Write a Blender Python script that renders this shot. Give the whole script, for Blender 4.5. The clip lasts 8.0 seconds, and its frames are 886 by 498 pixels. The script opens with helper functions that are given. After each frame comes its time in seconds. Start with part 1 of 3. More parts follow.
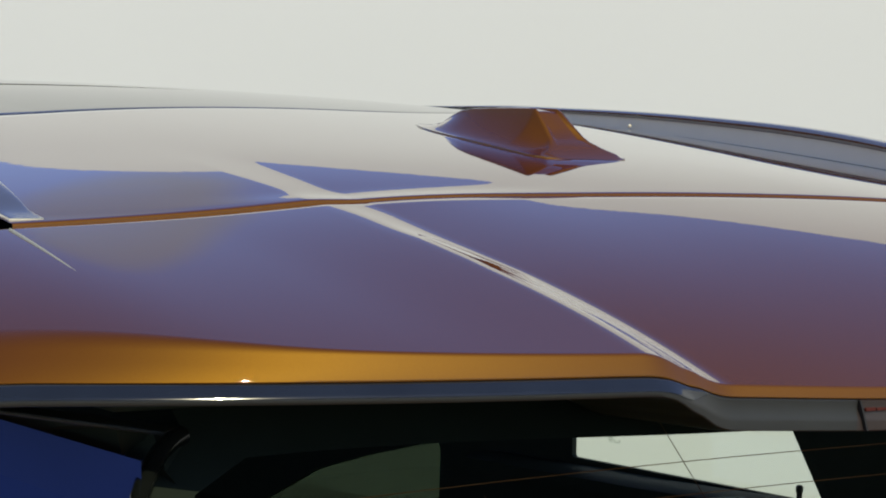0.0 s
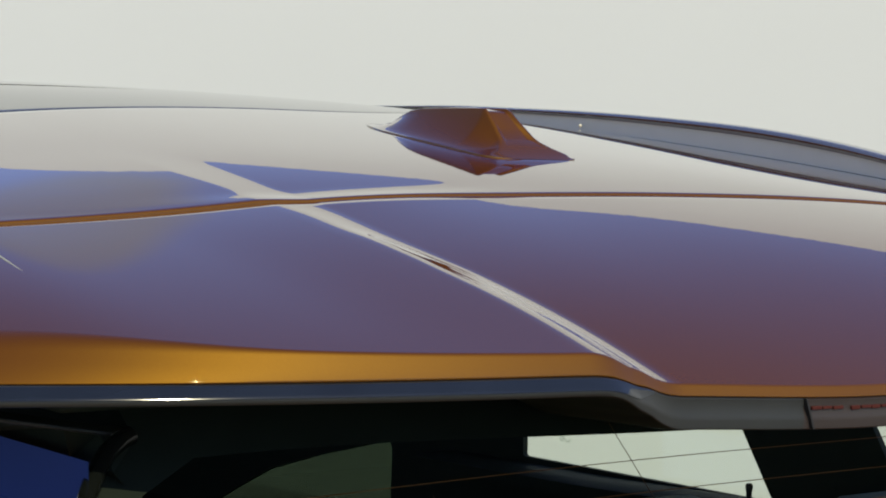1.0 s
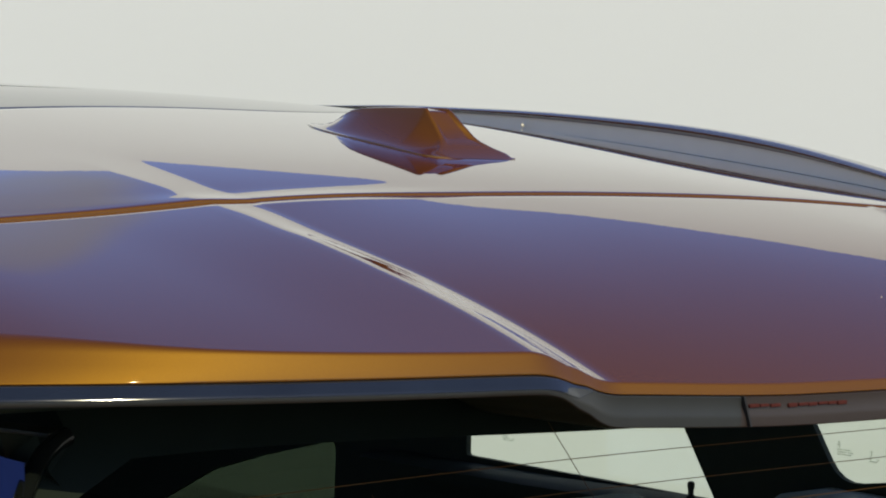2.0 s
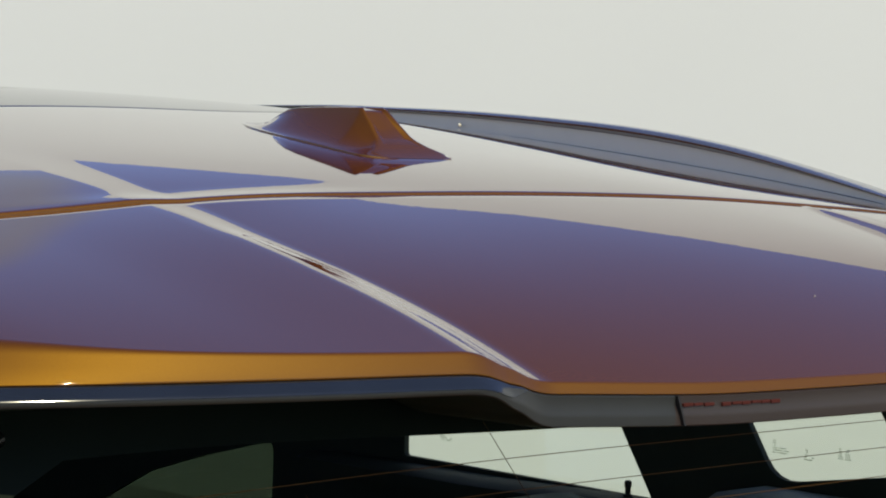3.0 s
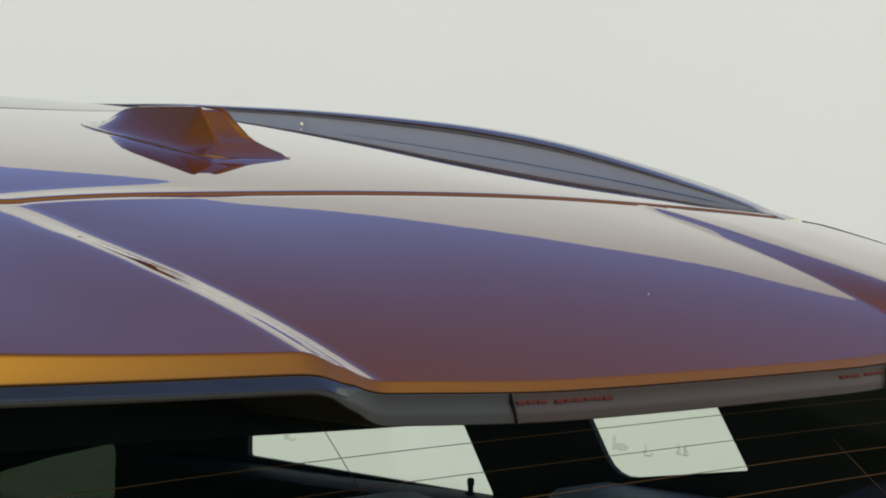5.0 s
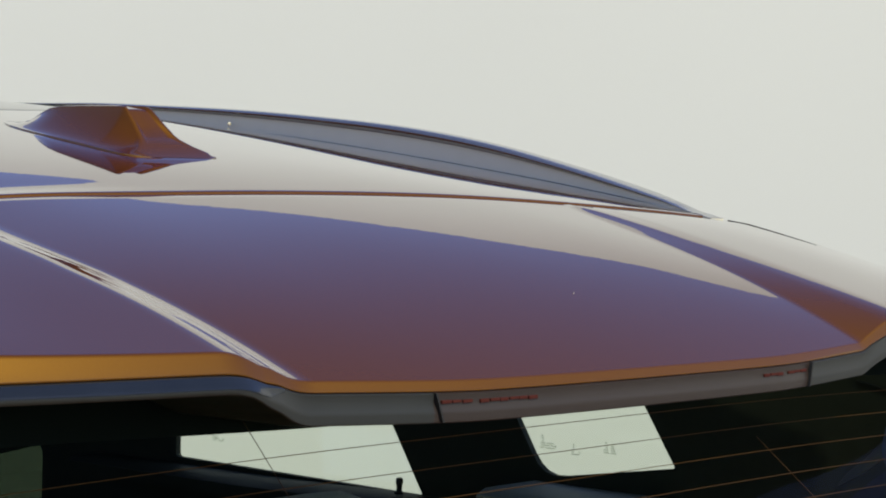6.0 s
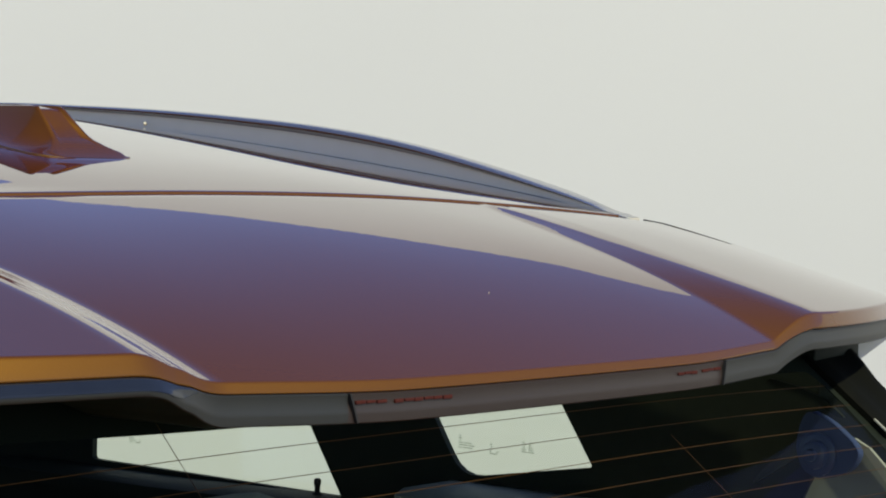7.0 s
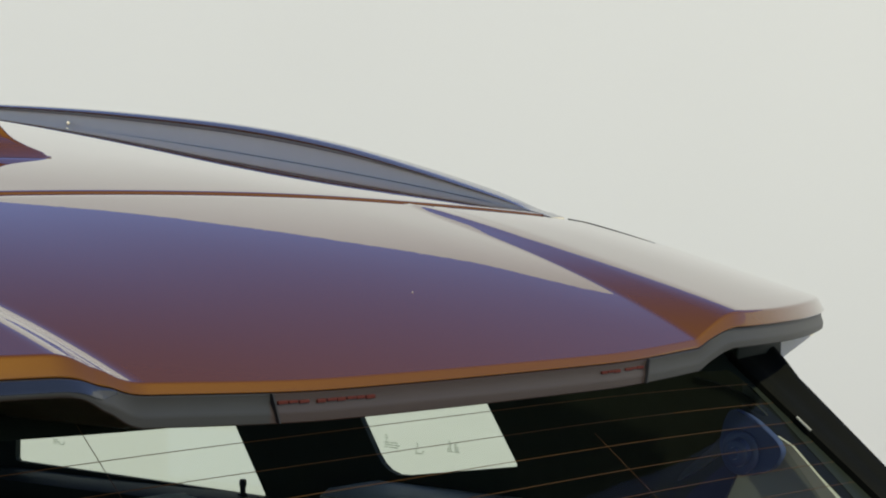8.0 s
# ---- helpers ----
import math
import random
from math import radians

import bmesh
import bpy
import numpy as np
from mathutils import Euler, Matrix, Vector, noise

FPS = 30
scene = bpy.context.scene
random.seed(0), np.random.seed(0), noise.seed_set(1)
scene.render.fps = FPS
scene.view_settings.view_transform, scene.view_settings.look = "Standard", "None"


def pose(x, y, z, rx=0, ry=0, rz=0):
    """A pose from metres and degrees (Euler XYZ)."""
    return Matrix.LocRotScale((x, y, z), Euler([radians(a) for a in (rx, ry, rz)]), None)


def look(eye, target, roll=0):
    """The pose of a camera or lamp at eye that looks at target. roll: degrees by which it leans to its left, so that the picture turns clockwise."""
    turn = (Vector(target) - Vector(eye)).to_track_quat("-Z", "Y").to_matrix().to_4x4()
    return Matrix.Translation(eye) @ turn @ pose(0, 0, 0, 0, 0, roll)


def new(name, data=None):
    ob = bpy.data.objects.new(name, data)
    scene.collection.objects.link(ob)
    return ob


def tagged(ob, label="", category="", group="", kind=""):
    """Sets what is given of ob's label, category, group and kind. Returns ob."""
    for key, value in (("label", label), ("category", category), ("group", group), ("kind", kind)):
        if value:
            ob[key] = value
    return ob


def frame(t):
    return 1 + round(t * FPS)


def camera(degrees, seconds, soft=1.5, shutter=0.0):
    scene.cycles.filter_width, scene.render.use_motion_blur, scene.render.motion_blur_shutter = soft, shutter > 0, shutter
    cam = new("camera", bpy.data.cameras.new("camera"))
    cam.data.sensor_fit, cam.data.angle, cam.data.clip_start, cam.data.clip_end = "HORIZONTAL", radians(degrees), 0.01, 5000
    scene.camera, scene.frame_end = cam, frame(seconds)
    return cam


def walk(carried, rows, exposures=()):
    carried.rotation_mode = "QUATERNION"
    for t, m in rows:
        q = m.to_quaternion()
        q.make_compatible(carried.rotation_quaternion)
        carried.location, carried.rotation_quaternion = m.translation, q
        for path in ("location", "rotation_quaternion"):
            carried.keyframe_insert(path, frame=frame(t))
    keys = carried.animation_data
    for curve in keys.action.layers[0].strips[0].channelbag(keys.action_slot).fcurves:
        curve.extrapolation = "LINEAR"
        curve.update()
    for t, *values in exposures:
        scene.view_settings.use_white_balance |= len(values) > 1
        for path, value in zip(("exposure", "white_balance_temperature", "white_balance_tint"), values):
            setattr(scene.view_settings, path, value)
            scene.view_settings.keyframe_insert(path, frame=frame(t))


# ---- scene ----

# ---- camera: a slow pan on the spot, close behind the left rear corner of the car ----
cam = camera(25.634, 8.0, 2.0)
ROWS = [
    (0.0, -1.0204, -1.2424, 1.5039, 87.939, -1.416, -35.640),
    (0.5, -1.0206, -1.2443, 1.5041, 87.946, -1.416, -36.222),
    (1.0, -1.0193, -1.2452, 1.5043, 87.957, -1.405, -37.020),
    (1.5, -1.0180, -1.2471, 1.5042, 87.974, -1.372, -37.835),
    (3.0, -1.0131, -1.2487, 1.5043, 88.022, -1.319, -40.387),
    (3.5, -1.0123, -1.2516, 1.5041, 88.051, -1.301, -41.534),
    (4.0, -1.0114, -1.2532, 1.5046, 88.062, -1.261, -42.774),
    (4.5, -1.0099, -1.2543, 1.5049, 88.072, -1.260, -43.849),
    (6.0, -1.0052, -1.2591, 1.5051, 88.121, -1.243, -46.820),
    (6.5, -1.0038, -1.2597, 1.5054, 88.128, -1.197, -47.990),
    (7.0, -1.0009, -1.2609, 1.5051, 88.167, -1.152, -49.145),
    (7.5, -1.0005, -1.2624, 1.5051, 88.184, -1.145, -50.208),
    (8.0, -0.9973, -1.2626, 1.5048, 88.205, -1.116, -51.245),
]
EXPOSURE, KELVIN, TINT = 0.64, 8400, -4
walk(cam, [(t, pose(x, y, z, rx, ry, rz)) for t, x, y, z, rx, ry, rz in ROWS], ((0.0, EXPOSURE, KELVIN, TINT), (8.0, EXPOSURE, KELVIN, TINT)))

# ---- light: clear sky, sun from behind the car ----
SUN_ELEVATION, SUN_AZIMUTH = 46.0, 9.5      # azimuth: degrees from straight behind towards the left
se, sa = radians(SUN_ELEVATION), radians(SUN_AZIMUTH)
to_sun = Vector((-math.sin(sa) * math.cos(se), -math.cos(sa) * math.cos(se), math.sin(se)))
world = bpy.data.worlds.new("world")
scene.world = world
world.use_nodes = True
wn = world.node_tree.nodes
sky = wn.new("ShaderNodeTexSky")
sky.sky_type, sky.sun_disc = "NISHITA", False
sky.sun_elevation, sky.sun_rotation = se, radians(180 - SUN_AZIMUTH)
sky.altitude, sky.air_density, sky.dust_density, sky.ozone_density = 2500, 1.0, 0.9, 4.5
wn["Background"].inputs[1].default_value = 0.15
deep = wn.new("ShaderNodeHueSaturation")
deep.inputs["Saturation"].default_value, deep.inputs["Hue"].default_value = 1.02, 0.523
world.node_tree.links.new(sky.outputs[0], deep.inputs["Color"])
wl = world.node_tree.links
way, dot, near, puff, amount, cloud = (wn.new("ShaderNodeTexCoord"), wn.new("ShaderNodeVectorMath"), wn.new("ShaderNodeMapRange"), wn.new("ShaderNodeTexNoise"), wn.new("ShaderNodeMath"), wn.new("ShaderNodeMix"))
dot.operation, amount.operation, cloud.data_type = "DOT_PRODUCT", "MULTIPLY", "RGBA"
ca, ce = radians(27), radians(20.6)
dot.inputs[1].default_value = (math.sin(ca) * math.cos(ce), math.cos(ca) * math.cos(ce), math.sin(ce))
near.inputs["From Min"].default_value, near.inputs["From Max"].default_value = math.cos(radians(3.7)), math.cos(radians(1.8))
near.interpolation_type = "SMOOTHSTEP"
puff.inputs["Scale"].default_value, puff.inputs["Detail"].default_value = 7.0, 4.0
cloud.inputs["B"].default_value = (1.38, 1.48, 1.62, 1)
for a, b in ((way.outputs["Generated"], dot.inputs[0]), (way.outputs["Generated"], puff.inputs["Vector"]), (dot.outputs["Value"], near.inputs["Value"]), (near.outputs[0], amount.inputs[0]),
             (puff.outputs["Fac"], amount.inputs[1]), (amount.outputs[0], cloud.inputs["Factor"]), (deep.outputs[0], cloud.inputs["A"]), (cloud.outputs["Result"], wn["Background"].inputs[0])):
    wl.new(a, b)
sun = new("sun", bpy.data.lights.new("sun", "SUN"))
sun.data.energy, sun.data.angle, sun.data.color = 2.4, radians(0.53), (1.0, 0.95, 0.87)
sun.matrix_world = look((0, 0, 0), -to_sun)


# ---- materials ----
def material(name, color, rough=0.5, metal=0.0, coat=0.0, coat_rough=0.03, vary=0.0, scale=8.0, bump=0.0, bump_scale=200.0, spec=0.5):
    m = bpy.data.materials.new(name)
    m.use_nodes = True
    nt = m.node_tree
    b = nt.nodes["Principled BSDF"]
    b.inputs["Base Color"].default_value = (*color, 1)
    b.inputs["Roughness"].default_value = rough
    b.inputs["Metallic"].default_value = metal
    b.inputs["Coat Weight"].default_value = coat
    b.inputs["Coat Roughness"].default_value = coat_rough
    b.inputs["Specular IOR Level"].default_value = spec
    co = nt.nodes.new("ShaderNodeTexCoord")
    if vary:
        n = nt.nodes.new("ShaderNodeTexNoise")
        n.inputs["Scale"].default_value, n.inputs["Detail"].default_value = scale, 6
        mix = nt.nodes.new("ShaderNodeMix")
        mix.data_type = "RGBA"
        mix.inputs["A"].default_value = (*[c * (1 - vary) for c in color], 1)
        mix.inputs["B"].default_value = (*[min(1, c * (1 + vary)) for c in color], 1)
        nt.links.new(co.outputs["Object"], n.inputs["Vector"])
        nt.links.new(n.outputs["Fac"], mix.inputs["Factor"])
        nt.links.new(mix.outputs["Result"], b.inputs["Base Color"])
    if bump:
        n = nt.nodes.new("ShaderNodeTexNoise")
        n.inputs["Scale"].default_value, n.inputs["Detail"].default_value = bump_scale, 3
        k = nt.nodes.new("ShaderNodeBump")
        k.inputs["Strength"].default_value, k.inputs["Distance"].default_value = bump, 0.001
        nt.links.new(co.outputs["Object"], n.inputs["Vector"])
        nt.links.new(n.outputs["Fac"], k.inputs["Height"])
        nt.links.new(k.outputs["Normal"], b.inputs["Normal"])
        if coat:
            nt.links.new(k.outputs["Normal"], b.inputs["Coat Normal"])
    return m


def schlick(nt, f0, steep=5.0):
    """Reflectance of a clear layer from its facing, the same on both sides of a sheet."""
    lw, pw, mul, add = (nt.nodes.new("ShaderNodeLayerWeight"), nt.nodes.new("ShaderNodeMath"), nt.nodes.new("ShaderNodeMath"), nt.nodes.new("ShaderNodeMath"))
    lw.inputs["Blend"].default_value = 0.5
    pw.operation, mul.operation, add.operation = "POWER", "MULTIPLY", "ADD"
    pw.inputs[1].default_value, mul.inputs[1].default_value, add.inputs[1].default_value = steep, 1 - f0, f0
    nt.links.new(lw.outputs["Facing"], pw.inputs[0])
    nt.links.new(pw.outputs[0], mul.inputs[0])
    nt.links.new(mul.outputs[0], add.inputs[0])
    return add.outputs[0]


def car_paint(name, pigment, flake):
    """Deep pigment, a lobe of metal flakes, and a clear coat over both."""
    m = bpy.data.materials.new(name)
    m.use_nodes = True
    nt = m.node_tree
    nt.nodes.clear()
    out = nt.nodes.new("ShaderNodeOutputMaterial")
    dif, flk, coat = nt.nodes.new("ShaderNodeBsdfDiffuse"), nt.nodes.new("ShaderNodeBsdfGlossy"), nt.nodes.new("ShaderNodeBsdfGlossy")
    base, top = nt.nodes.new("ShaderNodeMixShader"), nt.nodes.new("ShaderNodeMixShader")
    co, grain, peel, bump = nt.nodes.new("ShaderNodeTexCoord"), nt.nodes.new("ShaderNodeTexNoise"), nt.nodes.new("ShaderNodeTexNoise"), nt.nodes.new("ShaderNodeBump")
    tint = nt.nodes.new("ShaderNodeMix")
    tint.data_type = "RGBA"
    tint.inputs["A"].default_value = (*[c * 0.85 for c in flake], 1)
    tint.inputs["B"].default_value = (*[min(1.0, c * 1.15) for c in flake], 1)
    grain.inputs["Scale"].default_value, grain.inputs["Detail"].default_value = 1500, 2
    peel.inputs["Scale"].default_value, peel.inputs["Detail"].default_value = 90, 2
    bump.inputs["Strength"].default_value, bump.inputs["Distance"].default_value = 0.006, 0.001
    dif.inputs["Color"].default_value = (*pigment, 1)
    flk.inputs["Roughness"].default_value = 0.58
    coat.inputs["Roughness"].default_value = 0.012
    coat.inputs["Color"].default_value = (1, 1, 1, 1)
    clear, share, amount_of = schlick(nt, 0.016, 5.6), nt.nodes.new("ShaderNodeMath"), nt.nodes.new("ShaderNodeMath")
    share.operation, amount_of.operation = "SUBTRACT", "MULTIPLY"
    twice = nt.nodes.new("ShaderNodeMath")
    twice.operation, twice.inputs[1].default_value = "POWER", 5.5
    share.inputs[0].default_value = 1.0
    amount_of.inputs[1].default_value = 0.142
    dull, bright = nt.nodes.new("ShaderNodeMath"), nt.nodes.new("ShaderNodeMath")      # both passes through the coat lose light
    dull.operation, bright.operation = "POWER", "SUBTRACT"
    dull.inputs[1].default_value, bright.inputs[0].default_value = 1.70, 1.0
    nt.links.new(share.outputs[0], dull.inputs[0])
    nt.links.new(dull.outputs[0], bright.inputs[1])
    nt.links.new(clear, share.inputs[1])
    nt.links.new(share.outputs[0], twice.inputs[0])
    nt.links.new(twice.outputs[0], amount_of.inputs[0])
    nt.links.new(amount_of.outputs[0], base.inputs[0])
    for a, b in ((co.outputs["Object"], grain.inputs["Vector"]), (co.outputs["Object"], peel.inputs["Vector"]), (grain.outputs["Fac"], tint.inputs["Factor"]),
                 (tint.outputs["Result"], flk.inputs["Color"]), (peel.outputs["Fac"], bump.inputs["Height"]), (bump.outputs["Normal"], coat.inputs["Normal"]),
                 (dif.outputs[0], base.inputs[1]), (flk.outputs[0], base.inputs[2]), (bright.outputs[0], top.inputs[0]),
                 (base.outputs[0], top.inputs[1]), (coat.outputs[0], top.inputs[2]), (top.outputs[0], out.inputs[0])):
        nt.links.new(a, b)
    return m


def glass(name, tint, gloss=1.0):
    m = bpy.data.materials.new(name)
    m.use_nodes = True
    nt = m.node_tree
    nt.nodes.clear()
    out, mix = nt.nodes.new("ShaderNodeOutputMaterial"), nt.nodes.new("ShaderNodeMixShader")
    tr, gl = nt.nodes.new("ShaderNodeBsdfTransparent"), nt.nodes.new("ShaderNodeBsdfGlossy")
    tr.inputs[0].default_value = (*tint, 1)
    gl.inputs["Roughness"].default_value = 0.01
    gl.inputs["Color"].default_value = (1, 1, 1, 1)
    less = nt.nodes.new("ShaderNodeMath")
    less.operation, less.inputs[1].default_value = "MULTIPLY", gloss
    nt.links.new(schlick(nt, 0.045), less.inputs[0])
    nt.links.new(less.outputs[0], mix.inputs[0])
    nt.links.new(tr.outputs[0], mix.inputs[1])
    nt.links.new(gl.outputs[0], mix.inputs[2])
    nt.links.new(mix.outputs[0], out.inputs[0])
    return m


PAINT = car_paint("orange_metallic_paint", (0.050, 0.0058, 0.0016), (0.86, 0.50, 0.035))
BLACK_GLOSS = material("gloss_black", (0.005, 0.006, 0.005), 0.12, vary=0.2, scale=30, spec=0.3)
LIP_GLOSS = material("gloss_blue_black", (0.010, 0.014, 0.022), 0.09, vary=0.3, scale=25, bump=0.01, bump_scale=60)
SATIN_BLACK = material("satin_black", (0.014, 0.0185, 0.014), 0.4, vary=0.2, scale=40, spec=0.06)
PILLAR_BLACK = material("deep_black_strip", (0.005, 0.0056, 0.0042), 0.6, vary=0.2, scale=40, spec=0.04)
GREY_PLASTIC = material("satin_grey_plastic", (0.020, 0.021, 0.020), 0.48, vary=0.1, scale=60, bump=0.02, bump_scale=900)
RAIL = material("satin_aluminium", (0.57, 0.545, 0.465), 0.42, 0.1, vary=0.04, scale=40, spec=0.3)
POLISHED = material("polished_metal", (0.36, 0.37, 0.39), 0.16, 0.9, vary=0.05, scale=40)
RUBBER = material("black_rubber", (0.012, 0.012, 0.012), 0.6, vary=0.2, scale=80)
TRIM = material("black_trim", (0.017, 0.022, 0.015), 0.6, spec=0.2, vary=0.2, scale=50, bump=0.05, bump_scale=700)
SEAT_GREY = material("seat_grey_fabric", (0.42, 0.44, 0.38), 0.9, vary=0.15, scale=120, bump=0.2, bump_scale=900)
FABRIC = material("grey_fabric", (0.045, 0.043, 0.032), 0.9, vary=0.2, scale=120, bump=0.2, bump_scale=900)
PALE_AND_BOUNCE = material("pale_plastic_and_bounce", (0.55, 0.52, 0.44), 0.5, vary=0.08, scale=40)
LIGHT_TRIM = material("pale_pillar_trim", (0.20, 0.22, 0.19), 0.6, vary=0.06, scale=30)
# also colours the painted crease highlight and the two sun glints
EDGE_AND_GLINT = material("pale_edge_trim_and_glint", (0.29, 0.30, 0.26), 0.6, vary=0.08, scale=40)
SIDE_TRIM = material("dark_green_trim", (0.030, 0.036, 0.028), 0.6, vary=0.1, scale=20)
BLUE_TRIM = material("blue_grey_trim", (0.036, 0.056, 0.125), 0.35, vary=0.12, scale=20)
STRAP = material("dark_blue_webbing", (0.010, 0.015, 0.034), 0.8, vary=0.2, scale=200)
RED_LENS = material("dark_red_lens", (0.030, 0.021, 0.0185), 0.40, vary=0.1, scale=60)
RED_LED = material("red_reflector", (0.064, 0.016, 0.013), 0.8, vary=0.3, scale=300, spec=0.1)
COPPER = material("heating_wire", (0.085, 0.040, 0.010), 0.5, vary=0.2, scale=200)
ROOF_GLASS = material("black_roof_glass", (0.004, 0.004, 0.005), 0.02)
REAR_GLASS = glass("rear_glass", (0.90, 0.955, 0.88), 0.18)
SIDE_GLASS = glass("side_glass", (0.93, 0.965, 0.92))
DARK_GLASS = glass("dark_film_glass", (0.032, 0.046, 0.032), 0.3)
# sky reflection on the flank, painted as a blue base without gloss
FLANK_SKY_BLUE = material("flank_glass_sky_blue", (0.034, 0.060, 0.21), 0.35, vary=0.08, scale=6, spec=0.0)
INK = glass("grey_print", (0.76, 0.79, 0.76), 0.0)
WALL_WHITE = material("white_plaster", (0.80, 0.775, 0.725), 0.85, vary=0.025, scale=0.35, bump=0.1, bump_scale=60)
ROOF_WHITE = material("white_roof_sheet", (0.584, 0.59, 0.567), 0.6, vary=0.03, scale=0.5)
CONCRETE = material("grey_concrete", (0.17, 0.166, 0.158), 0.85, vary=0.25, scale=1.3, bump=0.3, bump_scale=30)
STEEL = material("bright_steel", (0.5, 0.5, 0.5), 0.25, 1.0)


# ---- building helpers ----
def finish(name, bm, mat, parent=None, label="", smooth=True, sharp=40):
    bmesh.ops.recalc_face_normals(bm, faces=bm.faces)
    me = bpy.data.meshes.new(name)
    bm.to_mesh(me)
    bm.free()
    me.materials.append(mat)
    if smooth:
        me.shade_smooth()
        me.set_sharp_from_angle(angle=radians(sharp))
    ob = new(name, me)
    ob.parent = parent
    if label:
        tagged(ob, label)
    return ob


def part(name, bm, mat, parent, label="", smooth=True, sharp=40):
    return finish(name, bm, mat, parent, label, smooth, sharp)


def grid(rows, closed=False):
    """A bmesh skin over rows of points."""
    bm = bmesh.new()
    vs = [[bm.verts.new(p) for p in r] for r in rows]
    n = len(rows[0])
    for a, b in zip(vs, vs[1:]):
        for i in range(n if closed else n - 1):
            j = (i + 1) % n
            bm.faces.new((a[i], a[j], b[j], b[i]))
    return bm


def tube(rows, caps=True):
    """A closed loft over rings of points."""
    bm = grid(rows, True)
    bm.verts.ensure_lookup_table()
    n = len(rows[0])
    if caps:
        bm.faces.new(bm.verts[:n])
        bm.faces.new(bm.verts[-n:])
    return bm


def box(x0, x1, y0, y1, z0, z1, bevel=0.0):
    bm = bmesh.new()
    bmesh.ops.create_cube(bm, size=1)
    bmesh.ops.scale(bm, vec=(x1 - x0, y1 - y0, z1 - z0), verts=bm.verts)
    bmesh.ops.translate(bm, vec=((x0 + x1) / 2, (y0 + y1) / 2, (z0 + z1) / 2), verts=bm.verts)
    if bevel:
        bmesh.ops.bevel(bm, geom=bm.edges[:], offset=bevel, segments=3, affect="EDGES", profile=0.5)
    return bm


def slab(outline, depth):
    """A flat outline of points, made thick along the vector depth."""
    bm = bmesh.new()
    f = bm.faces.new([bm.verts.new(p) for p in outline])
    r = bmesh.ops.extrude_face_region(bm, geom=[f])
    bmesh.ops.translate(bm, vec=depth, verts=[v for v in r["geom"] if isinstance(v, bmesh.types.BMVert)])
    return bm


def step(t):
    t = min(1.0, max(0.0, t))
    return t * t * (3 - 2 * t)


def lerp(a, b, t):
    return a + (b - a) * t


def bead(points, radius, seg=8):
    """A round bead along points; the radius is one number or one for each point."""
    rows = []
    for i, p in enumerate(points):
        wide = radius[i] if isinstance(radius, list) else radius
        a, b = Vector(points[max(0, i - 1)]), Vector(points[min(len(points) - 1, i + 1)])
        t = (b - a).normalized()
        u = t.cross(Vector((0, 0, 1))).normalized()
        v = t.cross(u)
        rows.append([tuple(Vector(p) + u * wide * math.cos(q * math.tau / seg) + v * wide * math.sin(q * math.tau / seg)) for q in range(seg)])
    return tube(rows)


# ---- the car's upper surfaces ----
SEAM = -0.163          # gap between roof and spoiler
FLARE = 1.8            # how the slopes widen towards the rear edge
WIDE = 0.0078           # fullness of the left slope between gap and rear edge


def seam_at(x):
    """The gap runs a little rearwards on the left, beyond the slope."""
    d = max(0.0, -x - 0.32)
    return SEAM - BOW * d * d / (d + 0.05)


def ridge(y, x=-1.0):
    """Foot, top and height of the slope between the sunken middle and the raised sides."""
    if y > SEAM:
        k = step((y - SEAM) / 0.25)
        return 0.309, 0.351, 0.0030 * (1 - k)
    if x > 0:
        s = SEAM - y
        return 0.2815 + 0.0395 * math.exp(-s / 0.06), 0.337 + 0.002 * s / 0.325, 0.0022
    s = min(1.0, (SEAM - y) / 0.325) ** FLARE
    near = 1 - step((SEAM - y) / 0.13)
    full = WIDE * step((SEAM - y - 0.025) / 0.07) * (1 - 0.7 * step((SEAM - y - 0.13) / 0.15))
    return 0.322 - 0.030 * s - 0.011 * near, 0.336 + 0.003 * s + 0.011 * near + full, 0.0022


def facet(k, y, ledge=True):
    """The slope's own profile from foot to top: two steps with a fine ledge between them towards the rear."""
    k = min(1.0, max(0.0, k))
    m = 0.55 * step((-0.318 - y) / 0.025) * ledge
    two = k * 1.13 if k < 0.40 else (0.452 + (k - 0.40) * 0.48 if k < 0.60 else 0.548 + (k - 0.60) * 1.13)
    return lerp(0.35 * step(k) + 0.65 * k if ledge else k, two, m)


def soft_clamp(k, e=0.22, foot=0.22):
    """Nought to one with rounded ends."""
    if k < foot:
        return max(0.0, k + foot) ** 2 / (4 * foot)
    if k > 1 - e:
        return 1 - max(0.0, 1 + e - k) ** 2 / (4 * e)
    return k


def twist(x, y):
    """The car leans a little, and the spoiler the other way towards its rear edge."""
    return x * lerp(0.006, -0.0075, min(1.0, max(0.0, (SEAM - y) / 0.325)))


SAG = (-0.174, -0.223, 0.843, 0.809, -0.127)        # how the roof bends down, and flattens again, towards the gap
BOW = 0.095
LEFT_FALL = (0.0671, -0.053)
FLICK = (0.0030, 0.110, 0.0206)               # the roof's rear edge turns up a little
CROWN = (1.5260, 0.1037)
CROWN_RIGHT = 0.092
BELLY = (-0.383, 0.292, 0.925)                  # fullness of the spoiler between gap and rear edge


